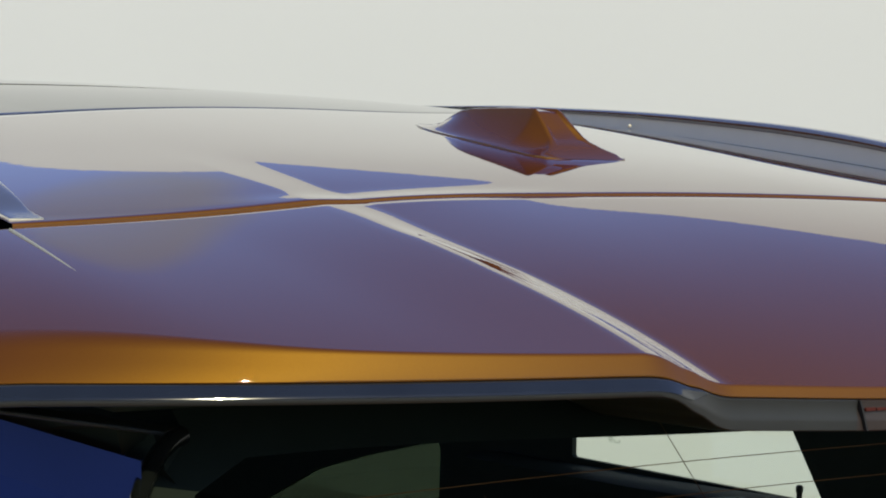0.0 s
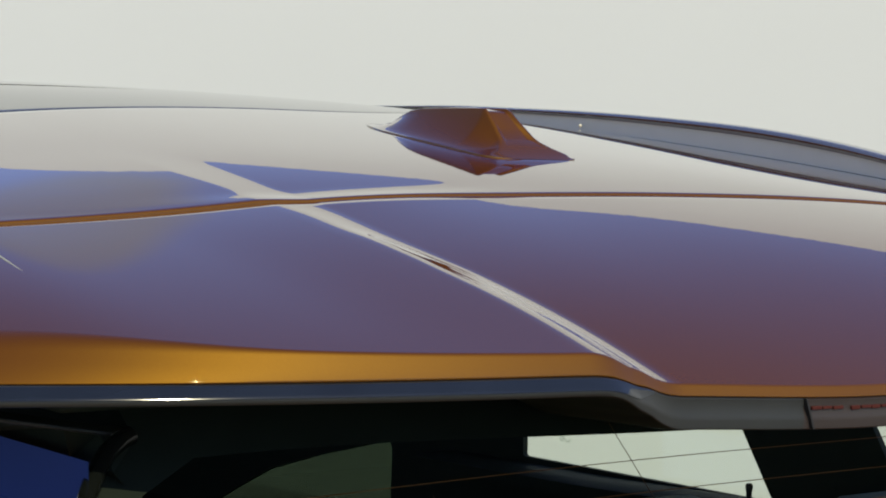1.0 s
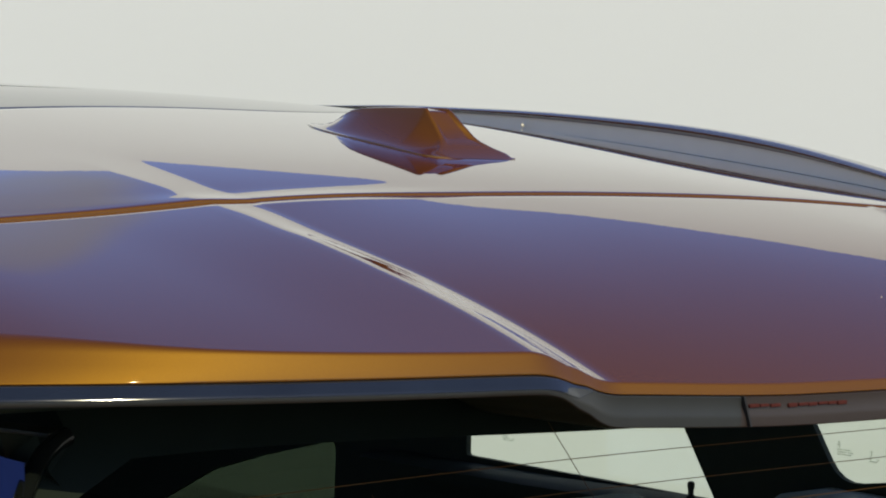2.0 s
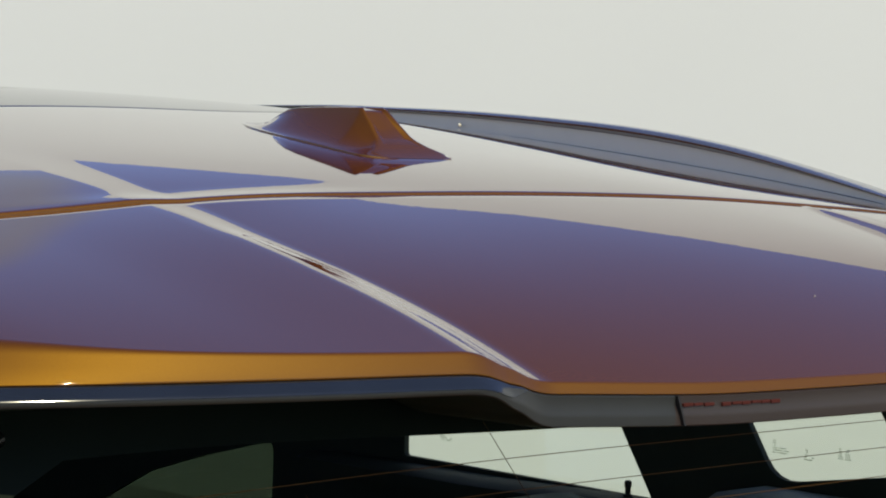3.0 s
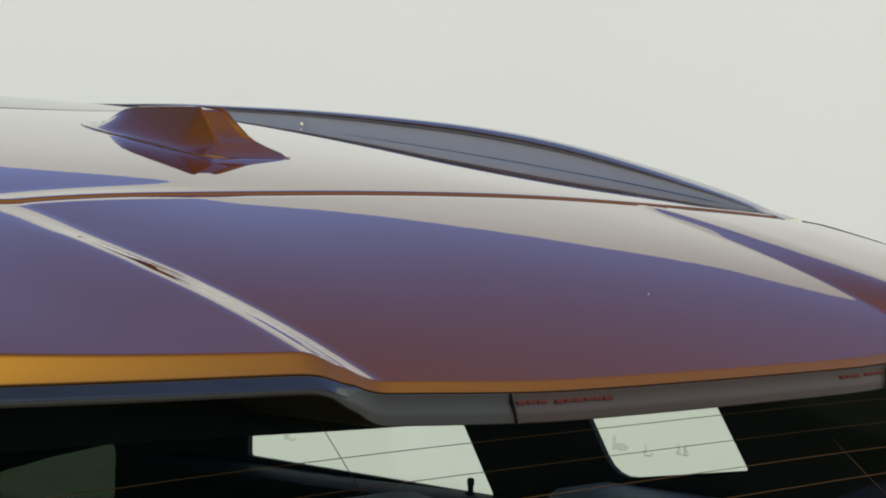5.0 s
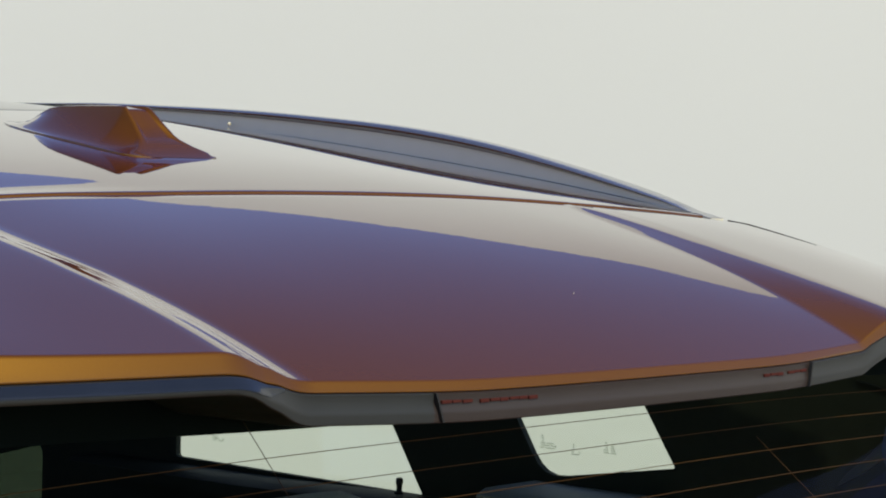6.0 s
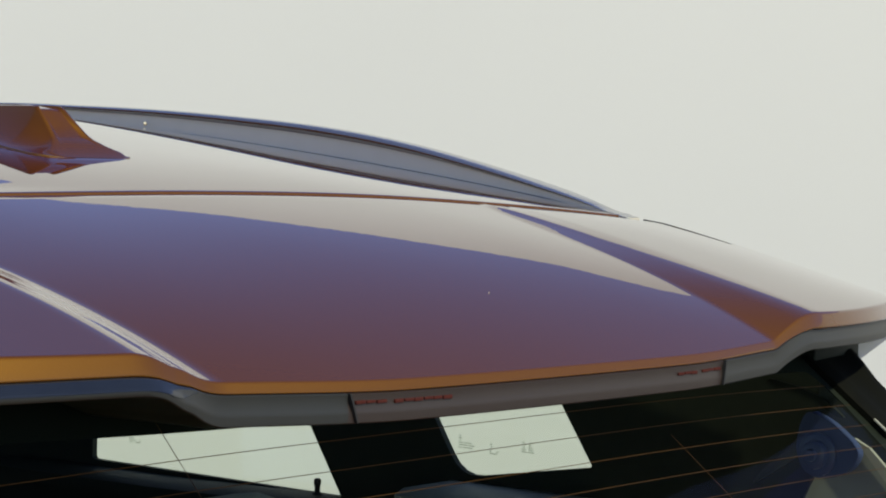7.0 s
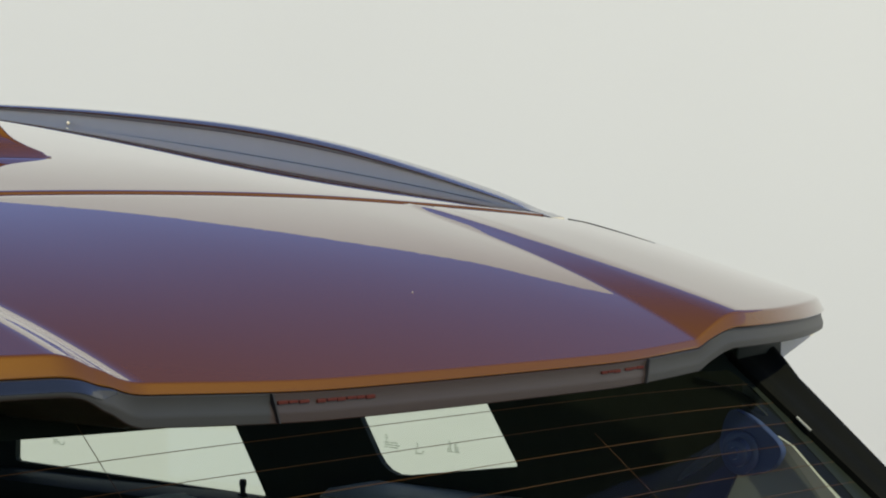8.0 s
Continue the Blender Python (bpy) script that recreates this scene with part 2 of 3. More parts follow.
def sag(x, y):
    v, q = max(0.0, 0.09 - y), x if x < 0.12 else 0.12 + 0.12 * (1 - math.exp((0.12 - x) / 0.12))
    d = max(0.0, y - SEAM)
    bend = v * v * (SAG[0] + SAG[1] * q + SAG[4] * q * q) + v * v * v * (SAG[2] + SAG[3] * q) - FLICK[0] * math.exp(-((x + 0.27) / FLICK[1]) ** 2) * math.exp(-(d / FLICK[2]) ** 2)
    return lerp(bend, 0.035 * v * v, step((x - 0.10) / 0.28))


def roof_z(x, y):
    a = abs(x)
    xi, xo, h = ridge(y)
    k = 1 - 0.8 * step((y + 0.08) / 0.8)
    if x > 0:          # the right side runs flatter towards its rail, with no slope
        flat, h = 0.27, h * (1 - step(a / 0.5))
        arch, d = CROWN_RIGHT * lerp(0.5, 1, k), max(0.0, a - flat)
        fall = arch * (min(a, flat) ** 2 + 2 * flat * d) + (0.0159 - 0.52 * arch * flat) / 0.0676 * d * d
    else:
        flat, d = 0.33, max(0.0, a - 0.33)
        h *= 1 - facet((a - xi) / (xo - xi), y)
        fall = (LEFT_FALL[0] * d + LEFT_FALL[1] * d * d) * k + CROWN[1] * min(a, flat) ** 2 * lerp(0.5, 1, k)
    return (CROWN[0] + 0.136 * y - 0.05 * y * y - sag(x, y) - fall - h + twist(x, y))


def spoiler_raw(x, y):
    a, s = abs(x), max(0.0, SEAM - y)
    xi, xo, h = ridge(y, x)
    out = 0.023 + math.copysign(0.015, x)
    zi, c = 1.4970 - 0.154 * s - 0.494 * s * s - 0.00056 * step((0.08 - x) / 0.25) * (1 - math.exp(-s / 0.08)), 0.115 * (1 - step(s / 0.33))
    w = step((a - 0.34) / 0.12) * (x < 0)
    zo, d = 1.4873 - lerp(0.152, 0.184, w) * s - lerp(0.228, 0.130, w) * s * s, a - 0.336
    e = max(0.0, a - 0.54)
    u = min(1.0, s / 0.30)
    roll = 0.3 * e * e + 0.7 * max(0.0, a - 0.572) ** 2 if x < 0 else 0.17 * max(0.0, a - 0.42) ** 2 * 4 * u * (1 - u)
    inner, outer = zi - c * min(a, xo) ** 2, zo - out * d - 0.08 * max(0.0, d) ** 2 - roll
    outer += 0.0020 * step(s / 0.03) * (1 - step((s - 0.05) / 0.2)) * (x > 0)
    inner += s * max(0.0, 0.33 - s) ** 2 * (BELLY[0] + BELLY[1] * x + BELLY[2] * x * x)
    return lerp(inner, outer, facet(soft_clamp((a - xi) / (xo - xi), 0.22 if x < 0 else 0.36, 0.22 if x < 0 else 0.08), y, x < 0)) + twist(x, y)


def spoiler_z(x, y):
    """The spoiler meets the roof a little below its edge all along the gap."""
    f = math.copysign(min(abs(x), 0.56), x)
    g = seam_at(f)
    share = lerp(max(0.0, 1 - max(0.0, g - y) / 0.32), max(0.0, 1 - max(0.0, g - y) / 0.18) ** 2, step((x - 0.185) / 0.13))
    return spoiler_raw(x, y) + (roof_z(f, g) - 0.0011 - spoiler_raw(f, g)) * share


def rear_edge(a):
    if a < 0.34:
        return -0.4980 + 0.05 * a * a + 0.0082 * step((a - 0.14) / 0.20)
    d = a - 0.34
    return -0.484 + 0.05 * d + 0.72 * d * d


car = new("car")
car.location = (0, 0, 0)
tagged(car, "orange metallic coupe SUV seen at its roof and rear spoiler", "car")


def gap_y(x):
    """The curved rear edge of the sunroof."""
    return 0.352 + (2.0 if x > 0 else -0.45) * x * x


ROOF_XS = sorted(set([round(i / 56 * 0.565, 5) for i in range(-56, 57)] + [round(sg * (0.290 + 0.003 * q), 5) for q in range(23) for sg in (-1, 1)]))


def roof_rows(back, front, n, flange_back, flange_front, soft=1.0):
    """Rows of the roof between two curved edges, with their edges folded down."""
    rows = []

    def row(y_of, drop):
        rows.append([(x, y_of(x), roof_z(x, y_of(x)) - drop) for x in ROOF_XS])

    if flange_back:
        row(back, 0.016)
        row(back, 0.0013 * soft)
        row(lambda x: back(x) + 0.0004 * soft, 0.0004 * soft)
    for j in range(n + 1):
        v = j / n
        v = v * v * 0.5 + v * 0.5
        row(lambda x: lerp(back(x) + 0.0014 * soft * flange_back, front(x) - 0.0014 * flange_front, v), 0.0)
    if flange_front:
        row(lambda x: front(x) - 0.0004, 0.0004)
        row(front, 0.0013)
        row(front, 0.016)
    return rows


part("roof_panel", grid(roof_rows(lambda x: seam_at(x) + 0.002, gap_y, 60, 1, 1)), PAINT, car, "glossy orange metallic roof panel")
part("sunroof", grid(roof_rows(lambda x: gap_y(x) + 0.0010, lambda x: 1.75, 40, 1, 0, 0.35)), ROOF_GLASS, car, "black glass sunroof panel")


front_gap = [(x, 0.69 - 0.25 * x * x, roof_z(x, 0.69 - 0.25 * x * x) + 0.0002) for x in [lerp(-0.50, 0.02, g / 40) for g in range(41)]]
part("sunroof_joint", bead(front_gap, [0.0005 * min(1.0, (0.03 - p[0]) / 0.3) for p in front_gap], 6), FABRIC, car, "thin dark joint across the sunroof")


# ---- spoiler ----
def spoiler_columns(reach, soft_from):
    """Half of the columns: front x, edge x, edge y, how much the edge is rounded over, facet share."""
    cols = []
    for k in [i / 30 for i in range(25)] + [0.8 + i / 150 for i in range(1, 31)]:
        cols.append((0.3188 * k, 0.2815 * k, rear_edge(0.2815 * k), 0.0, 0.0))
    for k in (-0.15, -0.08, 0.0, 0.08, 0.2, 0.34, 0.39, 0.41, 0.5, 0.59, 0.61, 0.66, 0.8, 0.92, 1.0, 1.08, 1.15, 1.22, 1.29, 1.37, 1.45):
        x = lerp(0.292, 0.339, k)
        cols.append((lerp(0.322, 0.336, k), x, rear_edge(x), 0.0, soft_clamp(k)))
    for i in range(1, 23):
        k = i / 22
        x = lerp(0.3495, reach, k)
        cols.append((lerp(0.3392, 0.540, k), x, rear_edge(x), step((x - soft_from) / (0.23 if reach > 0.65 else 0.08)) * (1.0 if reach > 0.65 else 0.1), 1.0))
    for i in range(1, 9):
        g = i / 8
        slope = (rear_edge(reach) - rear_edge(reach - 0.002)) / 0.002
        p0, p1, p2 = Vector((reach, rear_edge(reach))), Vector((reach + 0.016, rear_edge(reach) + 0.016 * slope)), Vector((reach + 0.019, rear_edge(reach) + 0.050))
        x, y = p0 * (1 - g) ** 2 + p1 * 2 * g * (1 - g) + p2 * g * g
        cols.append((lerp(0.540, 0.555, g), x, y, (1.0 if reach > 0.65 else 0.1), 1.0))
    for i in range(1, 6):
        g = i / 5
        cols.append((lerp(0.555, 0.570 if reach < 0.65 else 0.60, g), lerp(reach + 0.019, 0.600 if reach < 0.65 else 0.70, g), lerp(rear_edge(reach) + 0.050, SEAM - 0.004, g), 1.0 if reach > 0.65 else 0.1, 1.0))
    return cols


COLS = [(-a, -b, c - 0.006 * f, r, f) for a, b, c, r, f in spoiler_columns(0.700, 0.49)[:0:-1]] + spoiler_columns(0.609, 0.56)


def outward(i):
    p, q = COLS[max(0, i - 1)], COLS[min(len(COLS) - 1, i + 1)]
    t = Vector((q[1] - p[1], q[2] - p[2]))
    t.normalize()
    return Vector((t.y, -t.x))


def edge_top(i):
    xf, xe, ye, r, f = COLS[i]
    return spoiler_z(xe, ye)


def band_height(i):
    xf, xe, ye, r, f = COLS[i]
    return lerp(0.0058, max(0.011, edge_top(i) - 1.4025 - twist(xe, ye)), f)


def along(i, inset, drop):
    """A point at the spoiler's edge: inset into the spoiler, drop below its top edge."""
    n = outward(i)
    x, y = COLS[i][1] - n.x * inset, COLS[i][2] - n.y * inset
    return (x, y, (spoiler_z(x, y) if inset > 0 and drop < 0.022 and drop < band_height(i) * 0.95 else edge_top(i)) - drop)


def band_profile(i):
    """The rear band of one column, from the upper side over a rounded edge to its lower edge; it leans back more round the corner."""
    r, h, n = COLS[i][3], band_height(i), outward(i)
    lean = radians(lerp(26, 62, r))
    ub, zb = h * math.tan(radians(24)) * (1 - 0.7 * r), edge_top(i) - h

    def upper(q):
        return spoiler_z(COLS[i][1] - n.x * q, COLS[i][2] - n.y * q)

    q = 0.0
    for turn in range(6):
        q = max(0.0004, (upper(q) - zb) * math.tan(lean) - ub)
    soft, edge = min(0.0020, 0.2 * h) + 0.009 * r, min(0.0014, 0.12 * h)
    a, v, e = Vector((-q - soft, upper(q + soft))), Vector((-q, upper(q))), Vector((ub, zb))
    c = v + (e - v) * min(0.45, soft / (e - v).length)
    pts = [a * (1 - t) ** 2 + v * 2 * t * (1 - t) + c * t * t for t in (0.0, 0.17, 0.34, 0.5, 0.66, 0.83, 1.0)]
    d, f = e + (c - e).normalized() * edge, e + Vector((-edge, -0.3 * edge))        # rounded lower edge
    pts += [c + (e - c) * t for t in (0.06, 0.4)] + [d * (1 - t) ** 2 + e * 2 * t * (1 - t) + f * t * t for t in (0.0, 0.33, 0.67, 1.0)] + [e + Vector((-0.011, -0.0004))]
    x, y = COLS[i][1], COLS[i][2]
    return q + soft, [(x + n.x * u, y + n.y * u, z) for u, z in pts]


BAND = [band_profile(i) for i in range(len(COLS))]


def spoiler_skin():
    N = len(COLS)
    rows = []
    top = []
    for j in range(33):
        v = j / 32
        row = []
        for i, (xf, xe, ye, r, f) in enumerate(COLS):
            n = outward(i)
            y0 = seam_at(xf) - 0.0034
            q = BAND[i][0] + 0.0002
            ex, ey = xe - n.x * q, ye - n.y * q
            w = v ** lerp(FLARE if xf < 0 else 1.0, 1.0, step((abs(xf) - 0.336) / 0.1))
            x, y = lerp(xf, ex, w), lerp(y0, ey, v)
            z = spoiler_z(x, y)
            row.append((x, y, z))
        top.append(row)
    first = [spoiler_z(c[0], seam_at(c[0]) - 0.002) for c in COLS]
    rows.append([(c[0], seam_at(c[0]) - 0.002, z - 0.016) for c, z in zip(COLS, first)])
    rows.append([(c[0], seam_at(c[0]) - 0.002, z - 0.0013) for c, z in zip(COLS, first)])
    rows.append([(c[0], seam_at(c[0]) - 0.0024, z - 0.0004) for c, z in zip(COLS, first)])
    rows += top
    for g in range(len(BAND[0][1])):
        rows.append([BAND[i][1][g] for i in range(N)])
    return grid(rows)


spoiler = part("spoiler", spoiler_skin(), PAINT, car, "glossy orange metallic rear spoiler with a sunken middle")


def lip_profile(i):
    """Inset and drop below the band, from its upper edge over the face to the underside."""
    f, left = COLS[i][4], COLS[i][1] < 0
    tall = lerp(0.0185, 0.0102 if left else 0.0170, f)
    rec, back = lerp(-0.0010, 0.0006 if left else 0.0012, f), lerp(0.0012, 0.0030, f)
    rim, out = tall * 0.66, lerp(0.0034, 0.0066 if left else 0.0034, f)
    if left:
        rec, out = rec - 0.0045 * f, out + 0.0045 * f
    return [(0.020, 0.0006), (-0.0014 + rec, 0.0006), (-0.0023 + rec, 0.0013), (lerp(rec, -out, 0.62), rim * 0.50), (lerp(rec, -out, 0.94), rim * 0.86),
            (-out, rim), (-out, rim + 0.0010), (-out + 0.0004, tall - 0.0008), (-out + 0.0012, tall - 0.0002), (0.010 + back, tall + 0.0012), (0.09, tall + 0.003)]


def lip_rows(idx, shift=0.0, kinds=range(11)):
    return [[along(i, lip_profile(i)[kind][0] - shift, band_height(i) + lip_profile(i)[kind][1]) for i in idx] for kind in kinds]


def gloss_rows(idx):
    """A thin gloss facing on the upper part of the lip; it runs out at the bend."""
    rows = []
    for g in range(-1, 10):
        row = []
        for i in idx:
            p = lip_profile(i)[1:]
            end = p[4][1] * step((COLS[i][4] - 0.10) / 0.75)
            drop = max(0.0008, lerp(0.0007, end, max(0, min(g, 8)) / 8))
            for (u0, d0), (u1, d1) in zip(p, p[1:]):
                if d0 <= drop <= d1:
                    u = lerp(u0, u1, (drop - d0) / max(1e-6, d1 - d0))
                    break
            row.append(along(i, u - (0.0006 if 0 <= g < 9 else -0.0006), band_height(i) + drop))
        rows.append(row)
    return rows


N = len(COLS)
k0 = min(range(N), key=lambda i: abs(COLS[i][1] + 0.2))
k1 = min(range(N), key=lambda i: abs(COLS[i][1] - 0.2))
kl = min(range(N), key=lambda i: abs(COLS[i][1] + 0.318))
kr = min(range(N), key=lambda i: abs(COLS[i][1] - 0.345))
for first, last in ((0, k0), (k1, kr), (kr, N - 1)):
    lip = part("spoiler_lip", grid(lip_rows(range(first, last + 1), kinds=range(9))), GREY_PLASTIC, spoiler, "dark grey plastic spoiler lip")
    part("underside", grid(lip_rows(range(first, last + 1), kinds=range(8, 11))), SATIN_BLACK, lip, "black underside of the lip")
part("lip_facing", grid(gloss_rows(range(0, kl + 5))), LIP_GLOSS, spoiler, "gloss blue-black facing on the spoiler lip")
brake_light = part("brake_light", grid(lip_rows(range(k0, k1 + 1), -0.0006)), RED_LENS, car, "unlit dark red high brake light strip")
# pale bead laid on the crease in place of its highlight
crest = []
for g in range(17):
    x, y = lerp(-0.5705, -0.5800, g / 16), lerp(-0.190, -0.325, g / 16)
    crest.append((x, y, spoiler_z(x, y) - 0.0002 - 0.0007 * (g / 16) ** 2))
part("crease_highlight", bead(crest, [0.0013 * (1 - 0.8 * (g / 16) ** 1.5) for g in range(17)], 8), EDGE_AND_GLINT, spoiler, "pale bead painting the highlight along the crease from the rail's foot")


strip = []
for g in range(13):
    x, y = lerp(0.5640, 0.580, g / 12), lerp(SEAM - 0.004, -0.258, g / 12)
    strip.append((x, y, spoiler_z(x, y) + 0.0002))
part("edge_seal", bead(strip, [0.0006 * (1 - 0.8 * g / 12) for g in range(13)], 8), RUBBER, spoiler, "thin dark seal along the spoiler's side edge")


# ---- shark fin aerial ----
def shark_fin():
    """Rings from the pointed front to the upright rear face, on the roof."""
    rows = []
    m = 60
    stations = [(0.222, 0.002, 0.0005, 0.0), (0.212, 0.010, 0.0010, 0.001), (0.195, 0.019, 0.0026, 0.002), (0.180, 0.026, 0.0062, 0.003), (0.163, 0.031, 0.0145, 0.0045),
                (0.148, 0.035, 0.0205, 0.0060), (0.128, 0.038, 0.0243, 0.0080), (0.095, 0.042, 0.0285, 0.0105), (0.060, 0.045, 0.0325, 0.0125), (0.036, 0.047, 0.0350, 0.0140),
                (0.0335, 0.0472, 0.0347, 0.0142), (0.031, 0.0475, 0.0330, 0.0145), (0.018, 0.0485, 0.0235, 0.0165), (0.007, 0.049, 0.0150, 0.0190), (0.002, 0.0492, 0.0118, 0.0215), (-0.006, 0.049, 0.0078, 0.028),
                (-0.014, 0.046, 0.0042, 0.036), (-0.021, 0.040, 0.0018, 0.034), (-0.025, 0.030, 0.0006, 0.026)]
    for y, w, h, wt in stations:
        row = []
        for k in range(m + 1):
            u = k / m * 2 - 1
            a = abs(u)
            sgn = 1 if u > 0 else -1
            if a < 0.36:            # gently rounded top
                g = a / 0.36
                x, z = wt * g * 0.95, h * (1 - 0.02 * g * g)
            elif a < 0.45:          # shoulder
                g = (a - 0.36) / 0.09
                x, z = wt * lerp(0.95, 1.04, g), h * lerp(0.98, 0.91, g)
            else:                   # flared flank
                g = (a - 0.45) / 0.55
                x = lerp(wt * 1.04, w, g ** 1.2)
                z = 0.0014 + (h * 0.91 - 0.0014) * (1 - g) ** 1.55 if h > 0.0016 else h * 0.84
            z -= 0.0027 * (1 - step((a - 0.26) / 0.035)) * step((0.062 - y) / 0.02) * step((y - 0.001) / 0.008)
            row.append((sgn * x, y, z + roof_z(sgn * x, y) - 0.0004))
        row.append((w * 1.0, y, roof_z(w, y) - 0.002))
        row.insert(0, (-w * 1.0, y, roof_z(w, y) - 0.002))
        rows.append(row)
    return grid(rows)


part("aerial", shark_fin(), PAINT, car, "orange metallic shark fin aerial on the roof")


# ---- roof rails ----
RAIL_TOP = [(-0.170, 1.4760), (-0.160, 1.4785), (-0.112, 1.4957), (-0.040, 1.5149), (0.035, 1.5326), (0.113, 1.5488), (0.196, 1.5620), (0.280, 1.5720), (0.370, 1.5798), (0.466, 1.5869), (0.567, 1.5928), (0.675, 1.5975), (0.79, 1.6022), (0.917, 1.6040), (1.05, 1.6060), (1.40, 1.6010)]


def rail_base(side, y):
    """The roof, or the spoiler's front end, under a rail."""
    x = side * rail_inner(side)
    return (roof_z(x, y) if y > seam_at(x) else spoiler_z(x, y)) - 0.0006


def rail_inner(side):
    return 0.531 if side > 0 else 0.541


def curve_at(pts, y):
    """A smooth reading of a short profile."""
    if y <= pts[0][0]:
        return pts[0][1]
    if y >= pts[-1][0]:
        return pts[-1][1]
    for i in range(len(pts) - 1):
        if pts[i][0] <= y <= pts[i + 1][0]:
            p1, p2 = pts[i], pts[i + 1]
            p0, p3 = pts[max(0, i - 1)], pts[min(len(pts) - 1, i + 2)]
            m1 = (p2[1] - p0[1]) / (p2[0] - p0[0])
            m2 = (p3[1] - p1[1]) / (p3[0] - p1[0])
            h = p2[0] - p1[0]
            t = (y - p1[0]) / h
            return ((2 * t ** 3 - 3 * t * t + 1) * p1[1] + (t ** 3 - 2 * t * t + t) * h * m1
                    + (-2 * t ** 3 + 3 * t * t) * p2[1] + (t ** 3 - t * t) * h * m2)


def rail(side, cap):
    """Plain inner face, a hollow under the crown that looks down on the roof, a flat bright top, and the outer face."""
    rows = []
    for j in range(71):
        y = -0.170 + 1.57 * (j / 70) ** 1.35
        b = rail_base(side, y)
        t = max(b + 0.0012, curve_at(RAIL_TOP, y) - 0.004 * (side < 0))
        h = t - b
        w = 0.030 * lerp(0.72, 1.0, step((y + 0.17) / 0.12))
        xi = rail_inner(side)
        d = min(1.0, h / 0.012)
        face = [(0.0014 * d, 0.0), (0.0018 * d, 0.25), (0.0022 * d, 0.50), (0.0023 * d, 0.60), (0.0020 * d, 0.655)]
        crown = [(0.0020 * d, 0.66), (0.0008 * d, 0.705), (-0.0012 * d, 0.745), (-0.0034 * d, 0.78), (-0.0048 * d, 0.82), (-0.0052 * d, 0.865), (-0.0036 * d, 0.915),
                 (0.0010, 0.970), (0.0050, 0.992), (0.0120, 1.0), (0.0190, 0.992), (0.0250, 0.965), (0.0285, 0.86), (0.0295, 0.66)]
        sect = crown if cap else [(-0.0010, -0.5)] + face + [(0.0290, 0.655), (0.0300, 0.4), (0.0305, -0.1), (0.0290, -0.6), (0.004, -0.6)]
        rows.append([(side * (xi + sx / 0.03 * w), y, b + sz * h) for sx, sz in sect])
    return tube(rows)


for side in (-1, 1):
    r = part("roof_rail", rail(side, False), RAIL, car, "satin grey aluminium roof rail")
    part("rail_cap", rail(side, True), POLISHED, r, "polished rail top with bright edges")
    part("rail_seal", tube([[(side * (rail_inner(side) + 0.0006 + dx), y, rail_base(side, y) + dz) for dx, dz in ((0, -0.004), (0, 0.0004), (0.0012, 0.0010), (0.003, -0.004))]
                            for y in [-0.158 + 1.5 * (j / 60) for j in range(61)]]), RUBBER, r, "thin black rubber seal")


dot = bmesh.new()
bmesh.ops.create_icosphere(dot, subdivisions=2, radius=0.0026, matrix=pose(0.5275, 0.5340, rail_base(1, 0.534) + 0.0065))
part("rail_plug", dot, PALE_AND_BOUNCE, r, "small pale plug in the rail")
SPECK = (0.0454, -0.4002)
# ---- brake light details ----
for end, n in ((-1, 9), (1, 6)):
    for k in range(n):
        x = end * (0.187 - 0.0085 * k - 0.006 * (k > 2))
        i = min(range(N), key=lambda q: abs(COLS[q][1] - x))
        y = rear_edge(abs(x))
        z = spoiler_z(x, y) - 0.0058 - 0.0058
        tall = (0.0016, 0.0011, 0.0014, 0.0019, 0.0012)[k % 5]
        part("reflector", box(x - 0.0040, x + 0.0040 - 0.0008 * (k % 2), y - 0.0033, y + 0.002, z - tall * 0.8, z + 0.0008, 0.0003), RED_LED, brake_light, "small red reflector")

for k, tilt in ((k0, 0.0065), (k1, -0.003)):
    x, y = COLS[k][1], COLS[k][2]
    z = edge_top(k) - band_height(k)
    joint = [(x + dx + tilt * dz / 0.0175, y - 0.0052, z - 0.0006 - dz) for dx, dz in ((-0.0007, 0.0), (0.0007, 0.0), (0.0007, 0.0175), (-0.0007, 0.0175))]
    part("joint", slab(joint, (0.0, 0.008, 0.0)), RUBBER, brake_light, "dark slanted joint at the end of the brake light", smooth=False)
speck = bmesh.new()
bmesh.ops.create_icosphere(speck, subdivisions=1, radius=0.0005, matrix=pose(SPECK[0], SPECK[1], spoiler_z(SPECK[0], SPECK[1]) + 0.0003))
part("dust_speck", speck, PALE_AND_BOUNCE, spoiler, "pale speck of dust on the paint")

# ---- tailgate: rear window with frit, heating wires, pillars ----
GY, GZ, GM = -0.40, 1.36, 0.82        # a point of the pane and its slope


def pane(x, y, lift=0.0):
    """A point on the rear window; it bows a little towards its sides."""
    c = math.sqrt(1 + GM * GM)
    z = GZ + GM * (y - GY) - 0.045 * max(0.0, abs(x) - 0.15) ** 2
    return (x, y - lift * GM / c, z + lift / c)


def left_edge(y):
    """The pane's rounded upper left corner and left edge."""
    return -0.556 - 0.046 * (1 - math.exp(-max(0.0, -0.3767 - y) / 0.0175)) - 0.05 * max(0.0, -0.43 - y)


PANE_YS = [-0.345 - 0.0035 * j for j in range(24)] + [lerp(-0.4290, -0.80, j / 14) for j in range(1, 15)]
rows = [[pane(lerp(left_edge(y), 0.54, i / 24), y) for i in range(25)] for y in PANE_YS]
rear_window = part("rear_window", grid(rows), REAR_GLASS, car, "tinted rear window with heating wires")
rear_window.visible_shadow = False


